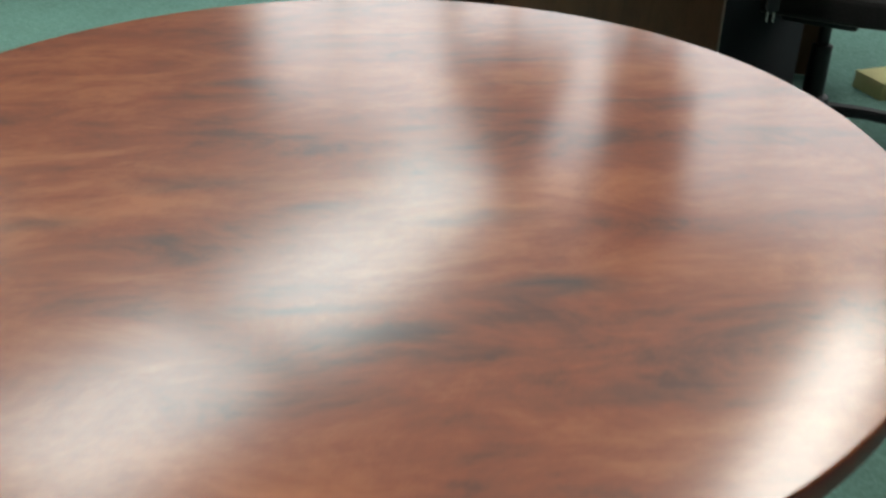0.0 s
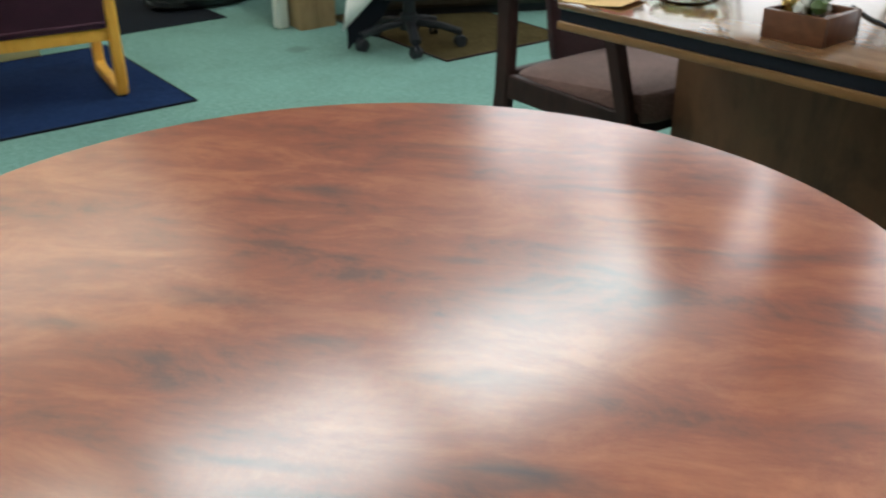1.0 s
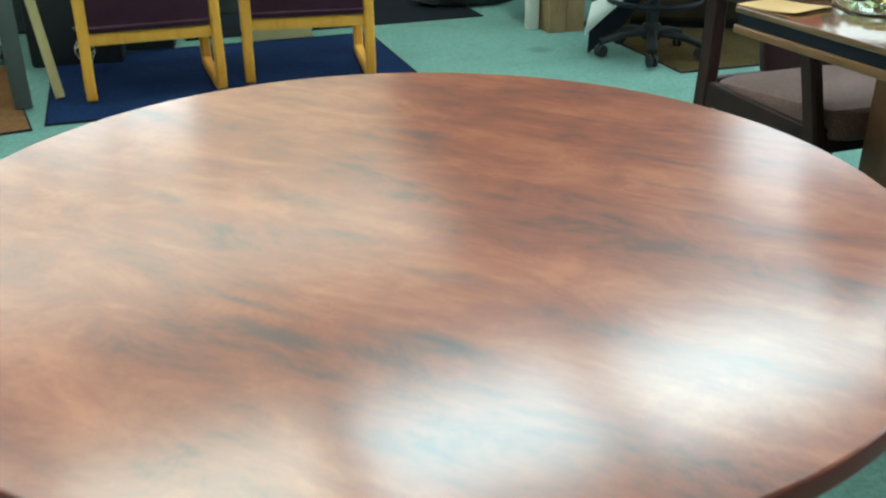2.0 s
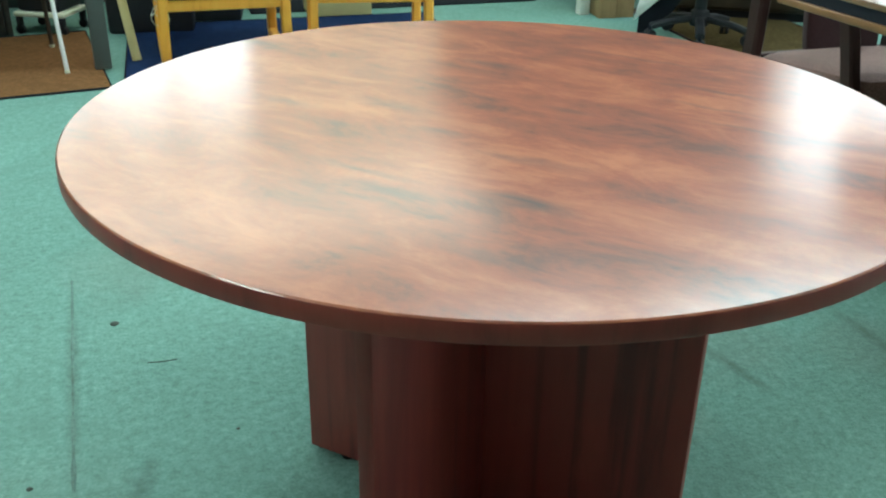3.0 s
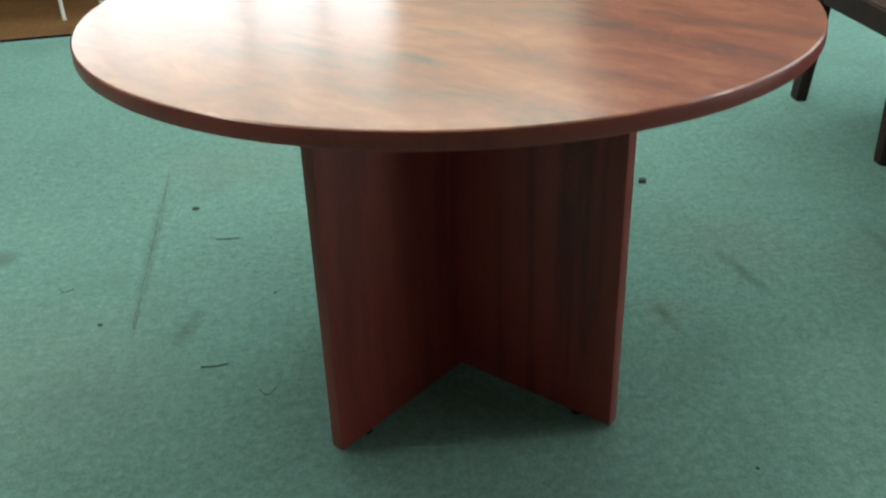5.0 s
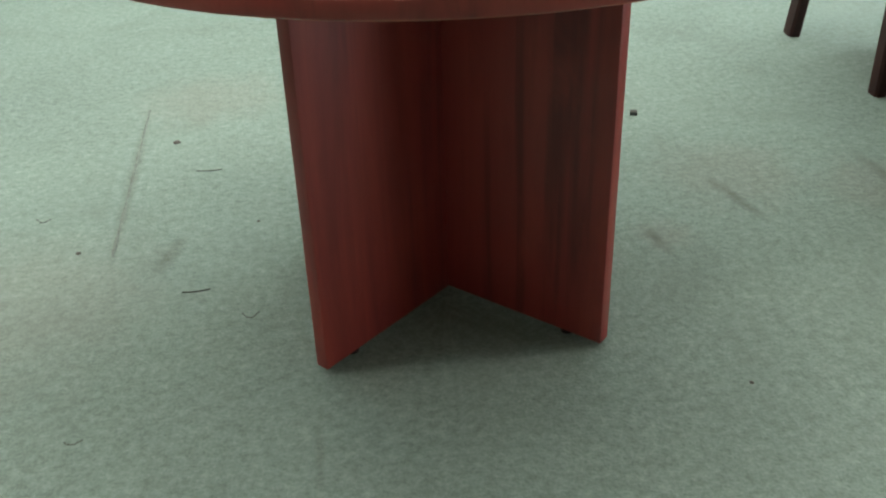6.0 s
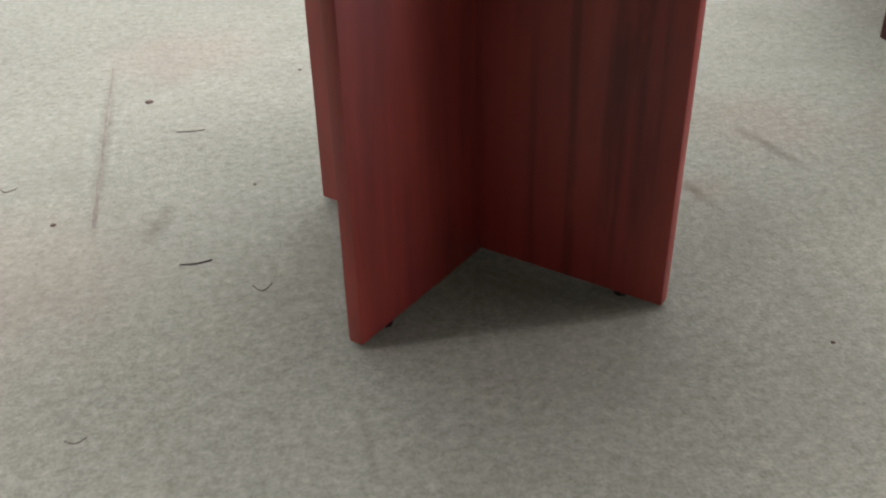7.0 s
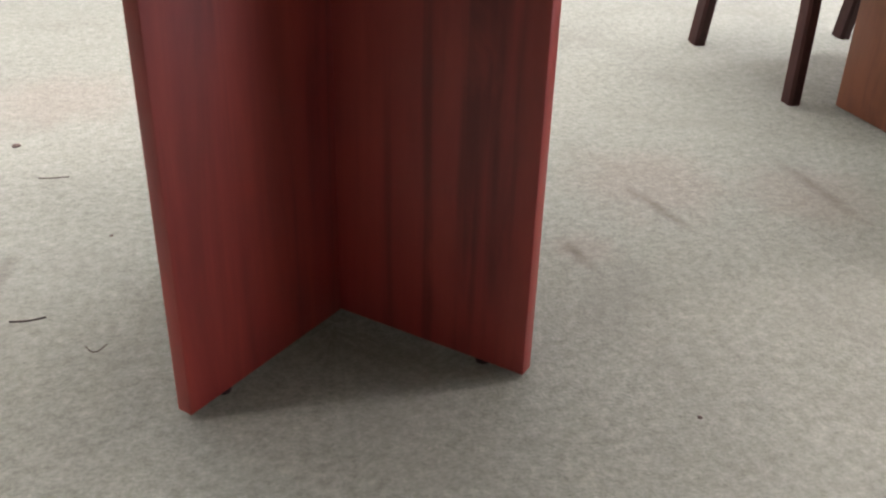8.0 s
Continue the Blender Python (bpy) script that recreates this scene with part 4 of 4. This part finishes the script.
def desk_lamp():
    """An unlit table lamp: turned glass foot, brass stem, wide cone shade."""
    top = thing("desk_lamp", on_desk(0.218, 1.538), "unlit table lamp with a wide dark cone shade on the desk", "lamp")
    bm = B()
    add_lathe(bm, [(0.055, 0.0), (0.060, 0.006), (0.058, 0.014), (0.030, 0.026), (0.024, 0.05), (0.036, 0.09), (0.038, 0.13), (0.018, 0.19), (0.010, 0.20)], 32)
    part("foot", bm, GLASS, top, "turned clear glass foot")
    bm = B()
    add_lathe(bm, [(0.007, 0.20), (0.006, 0.23), (0.006, 0.62), (0.010, 0.63), (0.004, 0.66)], 16)
    part("stem", bm, GOLD, top)
    bm = B()
    add_lathe(bm, [(0.168, 0.425), (0.172, 0.425), (0.062, 0.77), (0.058, 0.77)], 48)
    bm.faces.ensure_lookup_table()
    bmesh.ops.delete(bm, geom=[f for f in bm.faces if len(f.verts) > 4], context="FACES_ONLY")
    part("shade", bm, BLACK_CLOTH, top, "dark cloth cone shade")
    for k in range(3):
        a = 2.1 * k
        bm = B()
        add_tube(bm, [(0.004 * math.cos(a), 0.004 * math.sin(a), 0.62), (0.13 * math.cos(a), 0.13 * math.sin(a), 0.63)], 0.002, 8)
        part("shade_arm", bm, GOLD, top)


DARK_LEAF = plain("dark_leaf", (0.030, 0.050, 0.022), 0.5, 0.0, 0.3)
LEAF = plain("green_foil", (0.10, 0.16, 0.05), 0.4, 0.0, 0.3)
wooden_planter()
desk_lamp()


def power_cord():
    top = thing("power_cord", pose(0, 0, 0), "black power cord with a white tag hanging off the desk", "cord")
    z = DZ + 0.004
    bm = B()
    pts = [(0.52, 1.34, z), (0.545, 1.24, z), (0.60, 1.12, z), (0.625, 1.03, z), (0.655, 0.955, z), (0.667, 0.935, z + 0.001), (0.679, 0.925, z - 0.006), (0.687, 0.922, DZ - 0.04), (0.69, 0.92, DZ - 0.09)]
    add_tube(bm, pts, 0.0035, 10)
    part("cable", bm, BLACK_PLASTIC, top)
    bm = B()
    add_box(bm, (-0.016, -0.0012, -0.055), (0.016, 0.0012, 0.0))
    bmesh.ops.transform(bm, matrix=pose(0.697, 0.925, DZ - 0.008, 0, 8, 20), verts=bm.verts[:])
    part("tag", bm, WHITE_PAPER, top, "white paper cord tag")
    bm = B()
    add_box(bm, (0.680, 0.909, DZ - 0.13), (0.702, 0.931, DZ - 0.088), 0.005)
    plug = part("plug", bm, BLACK_PLASTIC, top)
    for d in (-0.006, 0.006):
        bm = B()
        add_box(bm, (0.6895 + d, 0.917, DZ - 0.15), (0.6915 + d, 0.923, DZ - 0.13))
        part("prong", bm, CHROME, plug)


power_cord()
bm = B()
add_box(bm, (-0.04, -0.001, 0.0), (0.04, 0.001, 0.11), 0.0)
solid("pink_card", bm, PINK, "bright pink card in a dark desk holder", "card", pose(0.008, 1.410, DZ + 0.0125, -8, 0, 40))
bm = B()
add_box(bm, (-0.075, -0.03, 0.0), (0.075, 0.03, 0.012), 0.003)
add_box(bm, (-0.075, 0.006, 0.012), (0.075, 0.014, 0.10), 0.002)
solid("card_holder", bm, BLACK_PLASTIC, "dark plastic card holder on the desk", "holder", pose(0.006, 1.417, DZ + 0.0005, 0, 0, 40))

# ---- behind: dark cabinet, tilted board with a white sheet, cables ----
def dark_cabinet():
    top = thing("dark_cabinet", pose(-1.62, 3.98, 0, 0, 0, 28), "dark brown wooden cabinet behind the office chair", "cabinet")
    bm = B()
    add_box(bm, (0.0, 0.0, 0.05), (1.5, 0.5, 0.78), 0.004)
    part("body", bm, DARK_BROWN, top)
    bm = B()
    add_box(bm, (0.03, 0.03, 0.0), (1.47, 0.47, 0.05), 0.0)
    part("plinth", bm, BLACK_PLASTIC, top)
    for k in range(3):
        bm = B()
        add_box(bm, (0.02 + 0.49 * k, -0.018, 0.07), (0.50 + 0.49 * k, -0.001, 0.76), 0.003)
        d = part("door", bm, DARK_BROWN, top)
        bm = B()
        add_tube(bm, [(0.06 + 0.49 * k, -0.03, 0.5), (0.06 + 0.49 * k, -0.03, 0.62)], 0.005)
        part("handle", bm, CHROME, d)


DARK_BROWN = wood("dark_brown_wood", (0.016, 0.012, 0.008), (0.032, 0.023, 0.014), (0.05, 0.036, 0.022), 0.5, "Z", 0, 0.8)
dark_cabinet()

# a sheet draped over a tilted black board
a, b_, c_ = Vector((-1.505, 3.35, 0.258)), Vector((-1.30, 3.45, 0.355)), Vector((-1.53, 3.335, 0.10))
nrm = (b_ - a).cross(c_ - a).normalized()
if nrm.y > 0:
    nrm = -nrm
bm = B()
n = 12
g = [[bm.verts.new(a + (b_ - a) * (i / n) * (1 - j / n) + (c_ - a) * (j / n) + nrm * (0.012 + 0.03 * math.sin(math.pi * j / n) * (1 - 0.6 * i / n))) for i in range(n + 1)] for j in range(n)]
tip = bm.verts.new(c_ + nrm * 0.012)
for p_, q_ in zip(g, g[1:]):
    for i in range(n):
        bm.faces.new((p_[i], p_[i + 1], q_[i + 1], q_[i]))
for i in range(n):
    bm.faces.new((g[-1][i], g[-1][i + 1], tip))
bmesh.ops.recalc_face_normals(bm, faces=bm.faces[:])
bmesh.ops.solidify(bm, geom=bm.faces[:], thickness=0.003)
solid("white_sheet", bm, WHITE_PAPER, "white sheet draped over a tilted black board", "sheet")
bm = B()
lo = [a + Vector((0.0, 0.0, 0.12)), b_ + Vector((0.10, 0.05, 0.10)), Vector((-1.36, 3.42, 0.15)), c_ + Vector((0.02, 0.008, -0.095))]
front = [bm.verts.new(p - nrm * 0.004) for p in lo]
back = [bm.verts.new(p - nrm * 0.022) for p in lo]
bm.faces.new(front)
bm.faces.new(back[::-1])
for i in range(4):
    bm.faces.new((front[i], back[i], back[(i + 1) % 4], front[(i + 1) % 4]))
solid("black_board", bm, BLACK_MAT, "black board tilted against an office chair", "board")

bm = B()
pts = [(-3.10 + 0.045 * math.cos(k * 0.55), 1.60 + 0.04 * math.sin(k * 0.55), 0.11 + 0.004 * k + 0.03 * math.sin(k * 0.9)) for k in range(30)]
pts = [(-3.06, 1.58, 0.012), (-3.055, 1.59, 0.06)] + pts
add_tube(bm, pts, 0.0018, 8)
solid("white_cable", bm, WHITE_PLASTIC, "loose loops of white cable beside the oak chair", "cable")
simple("equipment_rack", pose(-3.42, 1.75, 0, 0, 0, 50), [((-0.2, -0.02, 0), (0.22, 0.2, 0.6))], BLACK_PLASTIC, "black equipment case standing behind a narrow board", "case", 0.02)


def far_desk(m, w, label):
    top = thing("dark_desk", m, label, "desk")
    bm = B()
    add_box(bm, (0, 0, 0.70), (w, 0.7, 0.74), 0.004)
    part("desktop", bm, DARK_LAM, top)
    bm = B()
    add_box(bm, (0.031, 0.012, 0.004), (w - 0.031, 0.03, 0.699), 0.003)
    part("modesty_panel", bm, DARK_LAM, top)
    for x in (0.0, w - 0.03):
        bm = B()
        add_box(bm, (x, 0.02, 0), (x + 0.03, 0.68, 0.70), 0.003)
        part("side_panel", bm, DARK_LAM, top)


# dark desks added to cover floor that lies in shade behind the chairs
far_desk(pose(-4.725, -0.655, 0, 0, 0, 64.6), 2.1, "dark laminate desk far behind the white chairs")
far_desk(pose(-4.55, 1.35, 0, 0, 0, 62), 2.4, "dark laminate desk behind the oak chairs")
# box flattened to suit the camera's view in front of the desk panel
simple("cardboard_box", pose(-4.09, 0.62, 0.009, 0, 0, 64.6), [((-0.3, -0.09, 0), (0.0, -0.03, 0.32))], CARDBOARD, "cardboard box flattened to fit the view before the dark desk", "box", 0.004)
simple("cream_box", pose(1.47, 2.12, 0, 0, 0, 20), [((-0.05, -0.04, 0), (0.12, 0.1, 0.06))], CREAM_BOARD, "small cream carton on the carpet", "box", 0.003)
bm = B()
for v in bmesh.ops.create_icosphere(bm, subdivisions=5, radius=1.0)["verts"]:
    k = 1 + 0.16 * noise.noise(v.co * 1.7) + 0.09 * abs(noise.noise(v.co * 4.5 + Vector((3, 1, 0)))) + 0.05 * abs(noise.noise(v.co * 11))
    v.co = Vector((v.co.x * 0.36 * k, v.co.y * 0.17 * k, max(0.0, 0.07 + v.co.z * 0.095 * k)))
solid("plastic_bag", bm, BAG, "crumpled dark grey plastic bag under the display unit", "bag", pose(-2.72, 4.08, 0.0085, 0, 0, 62))

# ---- litter and seams on the carpet ----
SEAM = plain("seam_shadow", (0.115, 0.195, 0.170), 0.95, vary=0.4, scale=30)
THREAD = plain("dark_thread", (0.022, 0.040, 0.036), 0.8)
CRUMB = plain("dirt_crumb", (0.045, 0.058, 0.050), 0.9)


def thread(p, q, r=0.0016, sag=0.0):
    bm = B()
    p, q = Vector((*p, 0.002)), Vector((*q, 0.002))
    side = (q - p).cross(Vector((0, 0, 1)))
    add_tube(bm, [p + (q - p) * (k / 6) + side * sag * math.sin(k / 6 * math.pi) for k in range(7)], r, 6)
    solid("carpet_thread", bm, THREAD, "loose dark thread on the carpet", "thread", group="carpet threads")


thread((-0.852, -0.075), (-0.815, -0.025), 0.0011, 0.05)
thread((-0.369, -0.368), (-0.341, -0.320), 0.0013, 0.08)
thread((-0.222, -0.318), (-0.203, -0.292), 0.0009, 0.6)
thread((-0.88, -0.465), (-0.858, -0.44), 0.0009, 0.5)
thread((-0.10, -0.715), (-0.085, -0.69), 0.0008, 0.3)


def crumb(x, y, r):
    bm = B()
    n = bmesh.ops.create_icosphere(bm, subdivisions=2, radius=r)["verts"]
    for v in n:
        v.co *= 1 + 0.4 * noise.noise(v.co * 90)
        v.co.z = abs(v.co.z) * 0.5
    solid("carpet_crumb", bm, CRUMB, "dark crumb of dirt on the carpet", "crumb", pose(x, y, 0.0), group="carpet crumbs")


for x, y, r in ((-1.053, -0.026, 0.010), (-0.667, -0.457, 0.006), (-1.267, 1.065, 0.008), (-0.52, -0.10, 0.004), (-0.95, 0.35, 0.005), (-0.06, -0.95, 0.003), (0.55, 0.2, 0.004)):
    crumb(x, y, r)
bm = B()
add_box(bm, (-0.010, -0.010, 0), (0.010, 0.010, 0.010), 0.002)
solid("black_chip", bm, THREAD, "small black plastic chip on the carpet", "chip", pose(-0.325, 0.975, 0, 0, 0, 40))
bm = B()
p, q = Vector((-1.318, 0.026, 0)), Vector((-0.595, -0.412, 0))
n = 24
vs = []
for k in range(n + 1):
    c = p + (q - p) * (k / n)
    w = 0.0065 * (0.3 + 0.8 * abs(noise.noise(Vector((k * 0.6, 1.7, 0)))))
    side = (q - p).cross(Vector((0, 0, 1))).normalized() * w
    vs.append((bm.verts.new(c + side + Vector((0, 0, 0.0008))), bm.verts.new(c + Vector((0, 0, 0.003))), bm.verts.new(c - side + Vector((0, 0, 0.0008)))))
for u, v in zip(vs, vs[1:]):
    bm.faces.new((u[0], u[1], v[1], v[0]))
    bm.faces.new((u[1], u[2], v[2], v[1]))
solid("carpet_seam", bm, SEAM, "dark open seam in the green carpet", "seam", kind="structure")
